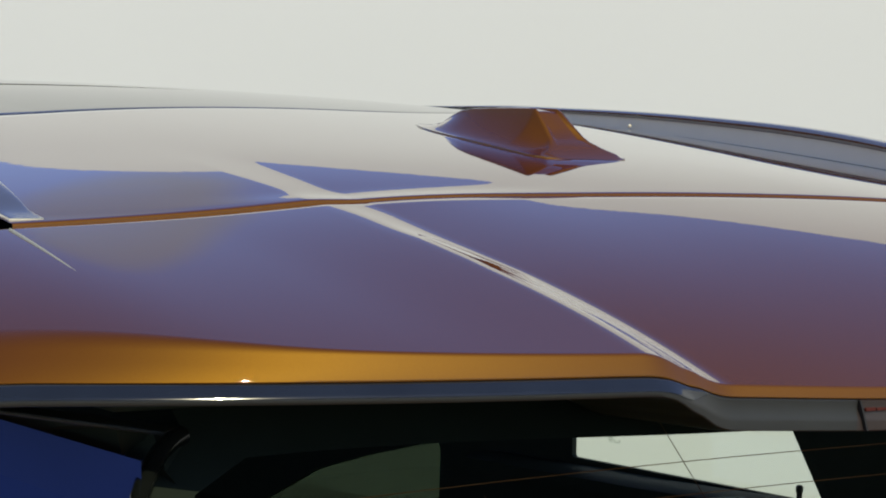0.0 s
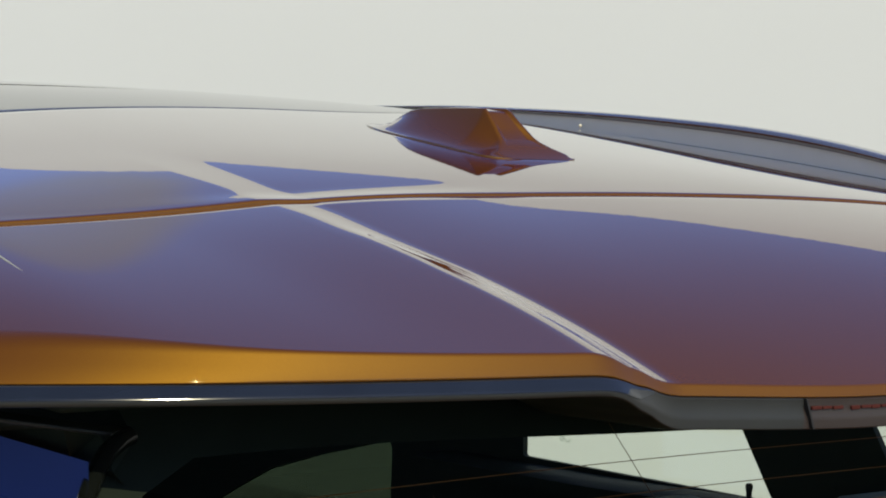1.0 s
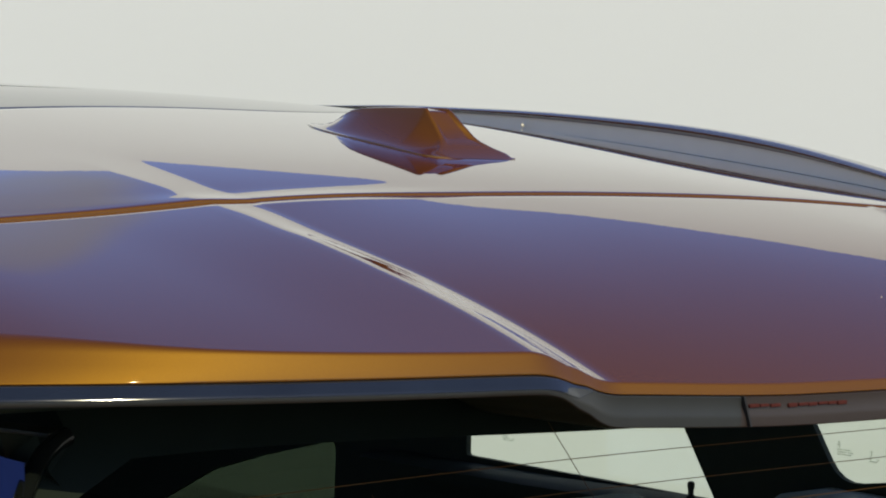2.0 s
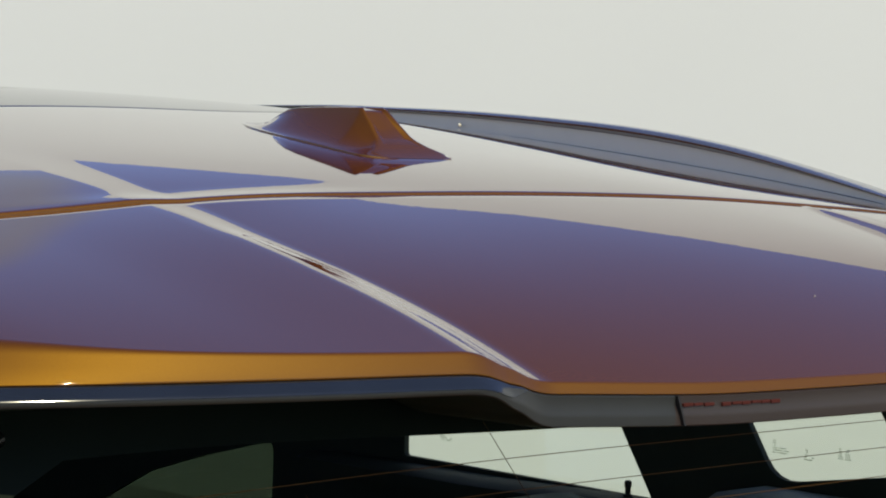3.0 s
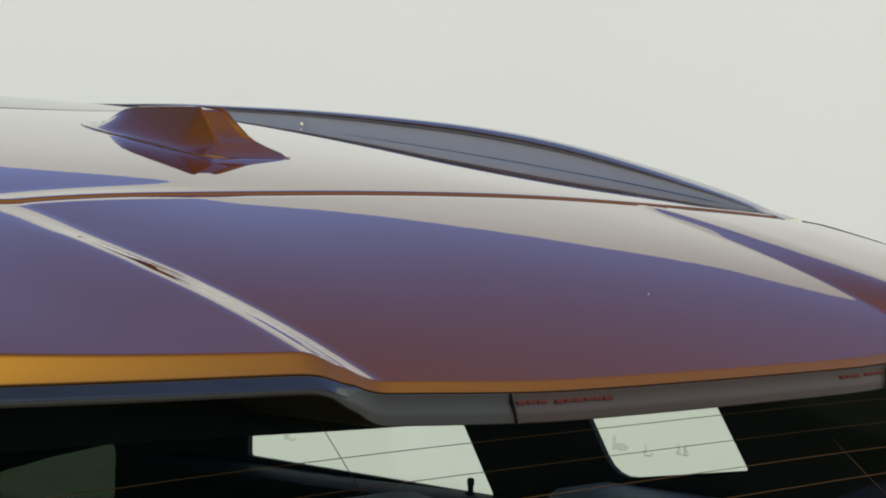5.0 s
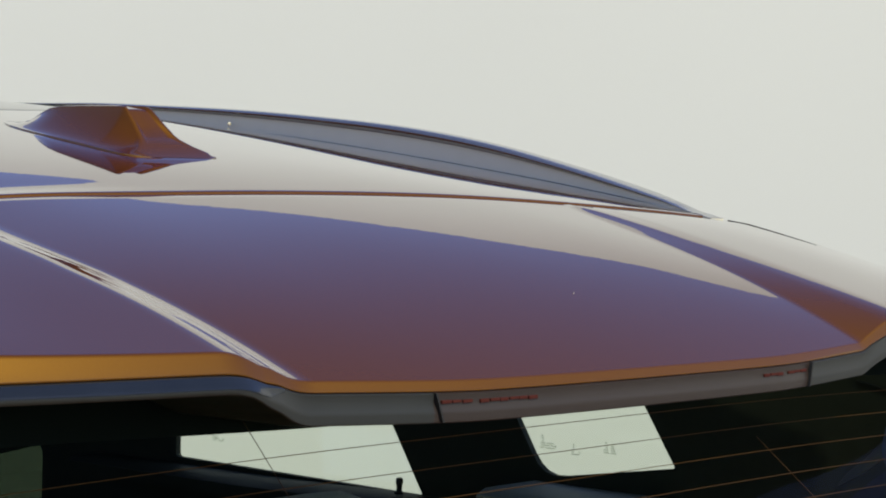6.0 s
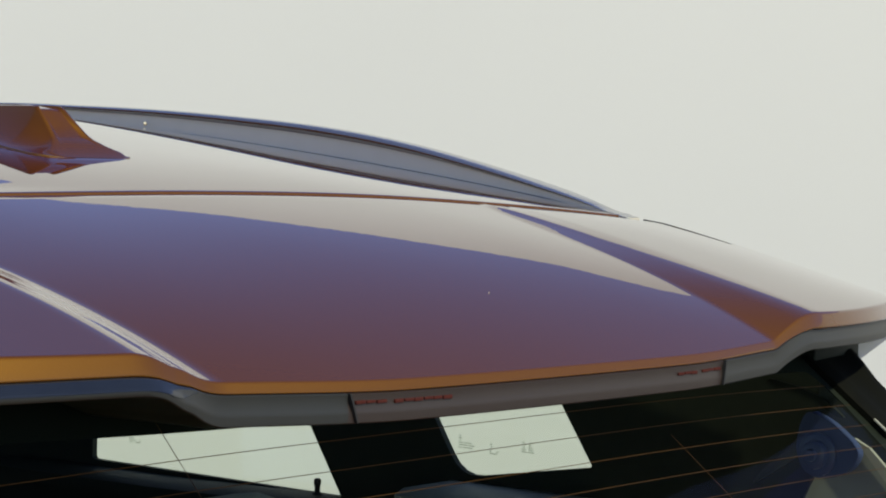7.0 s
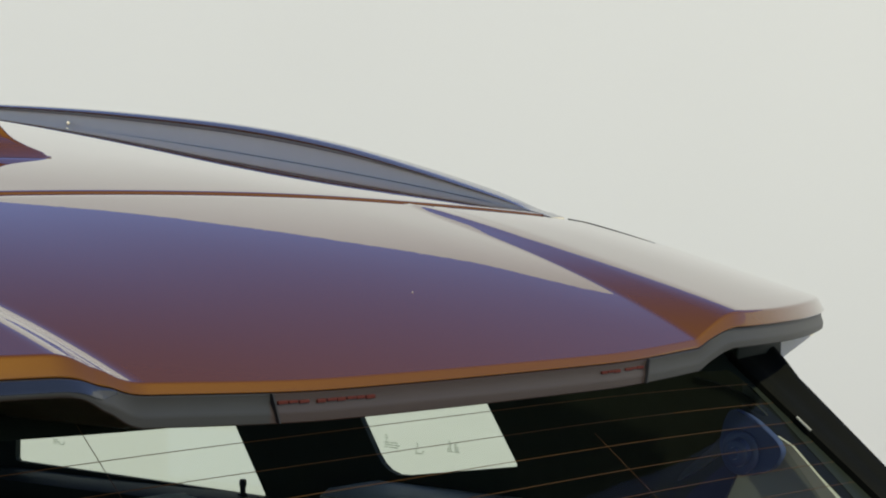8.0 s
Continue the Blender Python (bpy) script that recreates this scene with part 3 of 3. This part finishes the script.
def strip_on_pane(pts, width, lift):
    a, b = [], []
    for i, (x, y) in enumerate(pts):
        p, q = pts[max(0, i - 1)], pts[min(len(pts) - 1, i + 1)]
        t = Vector((q[0] - p[0], q[1] - p[1]))
        t.normalize()
        n = Vector((-t.y, t.x)) * width / 2
        a.append(pane(x + n.x, y + n.y, lift))
        b.append(pane(x - n.x, y - n.y, lift))
    c = [(p[0], p[1] + 0.0003, p[2] - 0.0004) for p in b]
    d = [(p[0], p[1] + 0.0003, p[2] - 0.0004) for p in a]
    return grid([a, b, c, d, a])


def half_width(y):
    return 0.548 - 0.02 * step((-0.40 - y) / 0.3)


for k in range(18):
    y = -0.4185 - 0.0186 * k
    w = half_width(y) - 0.012
    part("heating_wire", strip_on_pane([(lerp(-w, w, i / 30), y) for i in range(31)], 0.00017, 0.0008), COPPER, rear_window, "thin copper-brown heating wire")
for x, start in ((-0.40, -0.425), (-0.253, -0.395), (0.203, -0.445)):
    part("heating_wire", strip_on_pane([(x - 0.12 * (q + 0.40) * (-1 if x < 0 else 1) * 0.9, q) for q in (start, -0.47, -0.52, -0.6, -0.7, -0.78)], 0.00018, 0.0010), COPPER, rear_window, "thin copper-brown heating wire")

# frit: black printed border of the window
top = []
for j in range(13):
    row = []
    for i in range(41):
        y = lerp(-0.345, -0.3915 - 0.013 * step((lerp(-0.6, 0.54, i / 40) + 0.55) / 0.4), j / 12)
        row.append(pane(lerp(left_edge(y), 0.54, i / 40), y, 0.0006))
    top.append(row)
part("window_border", grid(top), SATIN_BLACK, rear_window, "black printed window border")
for side in (-1, 1):
    rows = []
    for j in range(25):
        y = lerp(-0.39, -0.80, j / 24)
        inner = half_width(y) + (0.027 if side < 0 else -0.065) - 0.05 * math.exp(-(-0.39 - y) / 0.010)
        rows.append([pane(side * inner, y, 0.0007), pane(left_edge(y) if side < 0 else 0.54, y, 0.0007)])
    part("window_border", grid(rows), SATIN_BLACK, rear_window, "black printed window border")


def pillar_blade():
    """Satin black strip beside the rear window, from under the spoiler downwards."""
    rows = []
    for j in range(25):
        y = lerp(-0.395, -0.80, j / 24)
        z = GZ + GM * (y - GY)
        x1 = 0.545 + 0.010 * step((0.43 + y) / 0.03)
        x0 = lerp(0.486, 0.530, min(1.0, (-0.395 - y) / 0.35))
        rows.append([(x, y + dy, z + dz) for x, dy, dz in
                     ((x0, 0.0, -0.010), (x0, -0.0012, 0.0016), (x0 + 0.0012, -0.0018, 0.0023), (x0 + 0.020, -0.0024, 0.0030), (x1 - 0.016, -0.0030, 0.0038), (x1 - 0.010, -0.0052, 0.0064),
                      (x1 - 0.003, -0.0060, 0.0072), (x1 - 0.0008, -0.0052, 0.0062), (x1, -0.003, 0.003), (x1, 0.012, -0.020))])
    return grid(rows)


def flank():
    """Left flank glass: upper edge along the car, a small undercut that keeps it out of the sun, then leaning out
    downwards.
    """
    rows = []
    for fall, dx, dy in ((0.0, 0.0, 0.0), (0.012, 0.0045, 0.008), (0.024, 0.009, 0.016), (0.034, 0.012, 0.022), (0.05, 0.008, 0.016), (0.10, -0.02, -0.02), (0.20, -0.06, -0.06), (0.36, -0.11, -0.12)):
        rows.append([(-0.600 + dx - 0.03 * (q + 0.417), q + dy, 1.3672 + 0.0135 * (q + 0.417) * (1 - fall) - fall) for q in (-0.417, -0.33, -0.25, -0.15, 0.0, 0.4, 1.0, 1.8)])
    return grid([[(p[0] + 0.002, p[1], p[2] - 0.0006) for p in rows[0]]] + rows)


def end_filler():
    """Black closing face between the bead under the spoiler end and the flank."""
    a = [(lerp(-0.556, -0.700, g / 8), lerp(-0.382, -0.347, g / 8), lerp(1.3720, 1.3955, g / 8)) for g in range(9)]
    b = [(lerp(-0.580, -0.590, g / 8), lerp(-0.404, -0.05, g / 8), lerp(1.3590, 1.3712, g / 8)) for g in range(9)]
    return grid([[(p[0], p[1] + 0.02, p[2] + 0.003) for p in a], a, b, [(p[0] + 0.03, p[1] + 0.01, p[2] - 0.03) for p in b]])


blade = part("pillar_blade", pillar_blade(), PILLAR_BLACK, car, "satin black strip beside the rear window")
# two pale beads added where the sun glints on the strip's edges
for a, b in (((0.4930, -0.4600, 1.3145), (0.4935, -0.4735, 1.3040)), ((0.5440, -0.4580, 1.3200), (0.5440, -0.4650, 1.3145))):
    part("glint_bead", bead([tuple(lerp(p, q, g / 4) for p, q in zip(a, b)) for g in range(5)], 0.0012, 8), EDGE_AND_GLINT, blade, "small pale bead standing for a sun glint")
part("flank_glass", flank(), FLANK_SKY_BLUE, car, "left flank glass with the sky's reflection painted in dark blue", sharp=25)
filler = part("end_filler", end_filler(), TRIM, car, "black filler under the spoiler end", smooth=False)
part("edge_bead", bead([(lerp(-0.560, -0.665, g / 10), lerp(-0.3825, -0.357, g / 10), lerp(1.3725, 1.3895, g / 10)) for g in range(11)], 0.0011), GREY_PLASTIC, filler, "thin grey edge bead")
SEAL = [(-0.561, -0.3845, 1.3735), (-0.568, -0.387, 1.3715), (-0.578, -0.393, 1.3665), (-0.586, -0.400, 1.3605), (-0.593, -0.407, 1.3545), (-0.599, -0.414, 1.3485), (-0.605, -0.430, 1.3355), (-0.612, -0.47, 1.3025), (-0.62, -0.60, 1.196), (-0.62, -0.78, 1.048)]
part("window_seal", bead(SEAL, 0.0050, 14), BLACK_GLOSS, rear_window, "black rounded window seal")
# the web's pale colour stands for hall light bounced onto this underside
part("end_web", slab([(0.5634, -0.4020, 1.3745), (0.6427, -0.4020, 1.3802), (0.5706, -0.4020, 1.3567)], (0.0, 0.006, 0.0)), PALE_AND_BOUNCE, car, "web under the spoiler end, paled for light bounced off the hall", smooth=False)
part("hinge_cover", box(0.488, 0.566, -0.404, -0.352, 1.350, 1.3765, 0.002), SATIN_BLACK, car, "gloss black cover under the spoiler end")
part("tailgate_frame", box(-0.60, 0.60, -0.384, -0.325, 1.386, 1.414, 0.004), TRIM, car, "black upper tailgate frame under the spoiler")

# ---- right side: inner wall with door and quarter windows ----
XW = 0.66


def side_frame(name, outline, pts_outer, x, depth, mat, label):
    """A wall piece between an outer outline and an opening of as many points."""
    bm = bmesh.new()
    o = [bm.verts.new((x, *p)) for p in pts_outer]
    i = [bm.verts.new((x, *p)) for p in outline]
    n = len(o)
    for k in range(n):
        bm.faces.new((o[k], o[(k + 1) % n], i[(k + 1) % n], i[k]))
    r = bmesh.ops.extrude_face_region(bm, geom=bm.faces[:])
    bmesh.ops.translate(bm, vec=(depth, 0, 0), verts=[v for v in r["geom"] if isinstance(v, bmesh.types.BMVert)])
    return part(name, bm, mat, car, label, smooth=False)


def rounded(pts, r, seg=4):
    out = []
    n = len(pts)
    for k in range(n):
        p, a, b = Vector(pts[k]), Vector(pts[k - 1]), Vector(pts[(k + 1) % n])
        d1, d2 = (a - p).normalized(), (b - p).normalized()
        q = min(r[k], (a - p).length * 0.45, (b - p).length * 0.45)
        s, e = p + d1 * q, p + d2 * q
        for g in range(seg + 1):
            t = g / seg
            out.append(tuple(s * (1 - t) ** 2 + p * 2 * t * (1 - t) + e * t * t))
    return out


def window_in_wall(side, corners, r, y0, y1, z0, z1, pane_mat, wall_name, label, glass_label):
    op = rounded(corners, r)
    c = Vector((sum(p[0] for p in op) / len(op), sum(p[1] for p in op) / len(op)))
    outer = []
    for p in op:
        d = Vector(p) - c
        k = 1e9
        if d.x > 1e-9:
            k = min(k, (y1 - c.x) / d.x)
        if d.x < -1e-9:
            k = min(k, (y0 - c.x) / d.x)
        if d.y > 1e-9:
            k = min(k, (z1 - c.y) / d.y)
        if d.y < -1e-9:
            k = min(k, (z0 - c.y) / d.y)
        outer.append(tuple(c + d * k))
    for cy, cz in ((y0, z0), (y0, z1), (y1, z0), (y1, z1)):
        way = Vector((cy, cz)) - c
        best = max(range(len(op)), key=lambda q: (Vector(outer[q]) - c).normalized().dot(way.normalized()))
        outer[best] = (cy, cz)
    w = side_frame(wall_name, op, outer, side * XW, side * 0.008, TRIM, label)
    bm = bmesh.new()
    bm.faces.new([bm.verts.new((side * (XW + 0.004), *p)) for p in op])
    g = part("window_pane", bm, pane_mat, w, glass_label, smooth=False)
    g.visible_shadow = False
    return w


REAR_DOOR = [(0.786, 1.132), (0.786, 1.330), (0.455, 1.330), (0.325, 1.136)]
QUARTER = [(0.140, 1.1800), (0.215, 1.295), (0.060, 1.360), (-0.042, 1.2110)]
FRONT_DOOR = [(1.651, 0.930), (1.435, 1.027), (1.284, 1.070), (1.090, 1.117), (1.092, 1.015)]
window_in_wall(1, QUARTER, (0.030, 0.03, 0.03, 0.004), -0.345, 0.262, 0.60, 1.41, SIDE_GLASS, "quarter_panel", "black trimmed quarter panel with a small window", "lightly tinted quarter window")
window_in_wall(1, REAR_DOOR, (0.006,) * 4, 0.262, 0.93, 0.60, 1.43, SIDE_GLASS, "rear_door", "black trimmed rear door with a window", "lightly tinted door window")
window_in_wall(1, FRONT_DOOR, (0.02,) * 5, 0.93, 2.00, 0.60, 1.43, DARK_GLASS, "front_door", "black trimmed front door with a dark window", "dark tinted door window")

# sill ledges under the windows, door lock pin
part("window_ledge", tube([[(0.60, y, z - 0.020), (0.60, y, z - 0.004), (0.612, y, z + 0.002), (0.658, y, z + 0.002), (0.658, y, z - 0.020)] for y, z in ((0.95, 1.118), (0.60, 1.126), (0.33, 1.136), (0.27, 1.137))]), TRIM, car, "dark grey door ledge")
part("window_ledge", tube([[(0.56, y, z - 0.03), (0.56, y, z - 0.006), (0.575, y, z), (0.658, y, z), (0.658, y, z - 0.03)] for y, z in ((0.15, 1.176), (0.06, 1.177), (-0.05, 1.179))]), LIGHT_TRIM, car, "grey ledge under the quarter window")
pin = []
for z, r in ((0, 0.006), (0.002, 0.006), (0.003, 0.0035), (0.010, 0.0035), (0.012, 0.0045), (0.017, 0.0045), (0.019, 0.003)):
    pin.append([(0.645 + r * math.cos(q * math.pi / 6), 0.350 + r * math.sin(q * math.pi / 6), 1.1375 + z) for q in range(12)])
part("lock_pin", tube(pin), RUBBER, car, "small black door lock pin")


def cushion(cx, cy, cz, w, d, h, lean=0.0):
    """A rounded upholstered block."""
    bm = box(-w / 2, w / 2, -d / 2, d / 2, -h / 2, h / 2)
    bmesh.ops.bevel(bm, geom=bm.edges[:], offset=min(w, d, h) * 0.42, segments=5, affect="EDGES", profile=0.6)
    bmesh.ops.transform(bm, matrix=pose(cx, cy, cz, lean), verts=bm.verts)
    return bm


for x, y, z in ((-0.36, 0.20, 1.085), (0.0, 0.20, 1.07), (0.339, 0.20, 1.1055)):
    part("headrest", cushion(x, y, z, 0.20, 0.10, 0.15, 12), SEAT_GREY, car, "grey fabric rear headrest")
for x in (-0.34, 0.34):
    part("seat_back", cushion(x, 0.25, 0.78, 0.62, 0.14, 0.52, 14), FABRIC, car, "grey fabric rear seat back")
    part("headrest", cushion(x * 1.05, 1.16, 1.06 - 0.16 * (x > 0), 0.26, 0.10, 0.17, 10), TRIM, car, "black front headrest")
    part("seat_back", cushion(x * 1.12, 1.08, 0.75 - 0.12 * (x > 0), 0.50, 0.16, 0.58, 14), TRIM, car, "black front seat back")

# right pillar trim with the belt fixing, seen through the rear window
petal = rounded([(-0.3619, 1.3095), (-0.3849, 1.3018), (-0.4085, 1.2845), (-0.4156, 1.2746), (-0.4091, 1.2605), (-0.3938, 1.2515), (-0.3735, 1.2480), (-0.3585, 1.2540), (-0.3500, 1.2734), (-0.3550, 1.2971)], (0.010,) * 10)
part("pillar_trim", slab([(0.550, y, z) for y, z in petal], (0.010, 0.0, 0.0)), BLUE_TRIM, car, "blue-grey shaped cover behind the rear window", smooth=False)
part("belt_strap", slab([(0.562, y, z) for y, z in ((-0.356, 1.2600), (-0.364, 1.2507), (-0.3424, 1.205), (-0.283, 1.196), (-0.318, 1.2290))], (0.004, 0, 0)), STRAP, car, "dark blue belt strap from the cover", smooth=False)
part("pillar_trim", slab([(0.574, y, z) for y, z in ((-0.372, 1.2742), (-0.4046, 1.2790), (-0.4650, 1.2293), (-0.470, 1.205), (-0.33, 1.195), (-0.350, 1.2454))], (0.008, 0, 0)), LIGHT_TRIM, car, "grey-green lower pillar trim", smooth=False)
part("pillar_trim", slab([(0.568, y, z) for y, z in ((-0.4002, 1.2858), (-0.4159, 1.2781), (-0.4678, 1.2304), (-0.50, 1.200), (-0.487, 1.196), (-0.4512, 1.2284))], (0.004, 0, 0)), EDGE_AND_GLINT, car, "pale edge strip of the pillar trim", smooth=False)
part("pillar_trim", slab([(0.580, y, z) for y, z in rounded([(-0.3498, 1.2990), (-0.3457, 1.2707), (-0.3173, 1.248), (-0.2869, 1.2304), (-0.2951, 1.2426), (-0.3281, 1.270)], (0.004, 0.01, 0.01, 0.004, 0.02, 0.02))], (0.004, 0, 0)), SIDE_TRIM, car, "dark grey-green side trim ahead of the cover", smooth=False)
part("window_arch", slab([(0.596, y, z) for y, z in rounded([(-0.2929, 1.3300), (-0.3208, 1.3257), (-0.3514, 1.3166), (-0.3757, 1.2987), (-0.3638, 1.3003), (-0.3394, 1.314), (-0.3117, 1.3208), (-0.2899, 1.3233)], (0.01,) * 8)], (0.003, 0, 0)), TRIM, car, "dark curved edge inside the window", smooth=False)
PILLAR = [(GY + (z - GZ) / GM + 0.040, z) for z in (1.335, 1.25, 1.15, 1.02)]
part("pillar_trim", slab([(0.600, y, z) for y, z in PILLAR] + [(0.600, -0.345, 1.02), (0.600, -0.345, 1.335)], (0.010, 0, 0)), SIDE_TRIM, car, "grey-green inner rear pillar", smooth=False)
knob = []
for dx, r in ((0.0, 0.020), (-0.003, 0.020), (-0.0045, 0.017), (-0.0046, 0.0135), (-0.010, 0.0125), (-0.0115, 0.010), (-0.0116, 0.006), (-0.015, 0.005)):
    knob.append([(0.549 + dx, -0.3747 + r * 0.95 * math.cos(q * math.pi / 10), 1.2706 + r * math.sin(q * math.pi / 10)) for q in range(20)])
part("belt_fixing", tube(knob), BLUE_TRIM, car, "round belt fixing on the pillar trim")

# closing surfaces: headliner, floor, windscreen end, lower body and wheels
part("headliner", grid([[(x, y, roof_z(x, y) - 0.05) for x in (-0.64, -0.4, 0.0, 0.4, 0.64)] for y in (-0.34, -0.1, 0.3, 0.8, 1.75)]), TRIM, car, "black headliner")
part("cabin_floor", box(-0.66, 0.66, -0.75, 2.0, 0.55, 0.60), TRIM, car, "black cabin floor")
part("dashboard", box(-0.66, 0.66, 1.9, 2.0, 0.60, 1.50, 0.01), TRIM, car, "black dashboard and front end of the cabin")


def lower_body():
    rows = []
    for y, w, zt in ((-0.98, 0.70, 0.80), (-0.93, 0.82, 0.92), (-0.80, 0.88, 0.98), (-0.3, 0.90, 1.0), (0.6, 0.90, 0.98), (1.6, 0.90, 0.95), (2.5, 0.88, 0.92), (3.2, 0.84, 0.82), (3.5, 0.72, 0.70)):
        rows.append([(-w + 0.24, y, zt - 0.01), (-w + 0.06, y, zt), (-w, y, zt - 0.08), (-w, y, 0.5), (-w + 0.05, y, 0.26), (w - 0.05, y, 0.26), (w, y, 0.5), (w, y, zt - 0.08), (w - 0.06, y, zt), (w - 0.24, y, zt - 0.01)])
    return tube(rows)


part("body", lower_body(), PAINT, car, "orange metallic lower body")
for x in (-0.80, 0.80):
    for y in (-0.15, 2.62):
        tyre = []
        for dx, r in ((-0.10, 0.25), (-0.115, 0.30), (-0.10, 0.345), (-0.06, 0.36), (0.06, 0.36), (0.10, 0.345), (0.115, 0.30), (0.10, 0.25)):
            tyre.append([(x + dx, y + r * math.cos(q * math.pi / 24), 0.36 + r * math.sin(q * math.pi / 24)) for q in range(48)])
        wheel = part("wheel", tube(tyre), RUBBER, car, "black tyre")
        rim = []
        for dx, r in ((-0.105, 0.255), (-0.112, 0.24), (-0.09, 0.20), (-0.10, 0.06), (0.10, 0.06), (0.09, 0.20), (0.112, 0.24), (0.105, 0.255)):
            rim.append([(x + dx, y + r * math.cos(q * math.pi / 24), 0.36 + r * math.sin(q * math.pi / 24)) for q in range(48)])
        part("rim", tube(rim), STEEL, wheel, "silver wheel rim")

# ---- surroundings: concrete ground, long white wall beside the car ----
ground = finish("ground", grid([[(x, y, 0.0) for x in (-2000, -60, -20, 0, 20, 60, 2000)] for y in (-2000, -60, -20, 0, 20, 60, 2000)]), CONCRETE, smooth=False)
tagged(ground, "grey sunlit concrete ground", "ground", kind="structure")
# a long white tunnel-shaped hall stands beside the car: one curved sheet from the ground up to a ridge strip
HALL_AZ, HALL_D, RIDGE_D, RIDGE_T, EYE_Z = 62.0, 6.0, 9.0, 0.397, 1.48
RIDGE_Z, TURN_0, TURN_1 = EYE_Z + RIDGE_T * RIDGE_D, radians(15), radians(60)
VAULT_H = RIDGE_Z / (math.sin(TURN_1) - math.sin(TURN_0))
VAULT_D = (RIDGE_D - HALL_D) / (math.cos(TURN_0) - math.cos(TURN_1))
hall = new("white_hall")
hall.matrix_world = pose(-0.1 + math.sin(radians(HALL_AZ)) * HALL_D, -0.2 + math.cos(radians(HALL_AZ)) * HALL_D, 0, 0, 0, -HALL_AZ)
tagged(hall, "long plain white tunnel-shaped hall of sheeting in sunlight", "building")
half_vault = [(VAULT_D * (math.cos(TURN_0) - math.cos(q)), VAULT_H * (math.sin(q) - math.sin(TURN_0))) for q in [lerp(TURN_0, TURN_1, g / 24) for g in range(25)]]
depth = RIDGE_D - HALL_D
outline = half_vault + [(2 * depth - y, z) for y, z in half_vault[-2::-1]]
lining = [(lerp(y, depth, 0.03), z * 0.98) for y, z in outline[::-1]]
part("roof", tube([[(x, y, z) for y, z in outline + lining] for x in (-45.0, -20.0, 0.0, 20.0, 60.0)]), ROOF_WHITE, hall, "curved white sheet roof down to the ground", sharp=30)
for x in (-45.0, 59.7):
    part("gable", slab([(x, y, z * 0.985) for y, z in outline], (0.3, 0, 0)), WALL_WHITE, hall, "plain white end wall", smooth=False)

# unreadable grey print on the glass: three small blocks of broken lines, and one on the door window
def print_block(pane_ob, y, z, lines):
    """Short bars line by line, 2.6 mm apart, from the block's upper corner."""
    for k, bars in enumerate(lines):
        for start, wide in bars:
            part("print_mark", box(XW + 0.0028, XW + 0.0034, y - start - wide, y - start, z - 0.0026 * k - 0.0013, z - 0.0026 * k), INK, pane_ob, "grey printed mark", smooth=False)


quarter_pane, door_pane = bpy.data.objects["window_pane"], bpy.data.objects["window_pane.001"]
print_block(quarter_pane, 0.1475, 1.2273, (((0.001, 0.003),), ((0.000, 0.005),), ((0.002, 0.002),), ((0.000, 0.007), (0.009, 0.010)), ((0.001, 0.012), (0.015, 0.008)), ((0.000, 0.005), (0.007, 0.013))))
print_block(quarter_pane, 0.1025, 1.2218, (((0.001, 0.003),), ((0.002, 0.002),), ((0.001, 0.002),), ((0.000, 0.003), (0.010, 0.003)), ((0.000, 0.011),)))
print_block(quarter_pane, 0.0570, 1.2285, (((0.001, 0.003), (0.012, 0.003)), ((0.001, 0.004), (0.010, 0.003)), ((0.002, 0.003), (0.009, 0.006)), ((0.000, 0.006), (0.010, 0.006)), ((0.000, 0.007), (0.009, 0.008))))
print_block(door_pane, 0.7150, 1.1680, (((0.000, 0.010),), ((0.000, 0.014), (0.020, 0.004)), ((0.002, 0.006), (0.012, 0.010))))
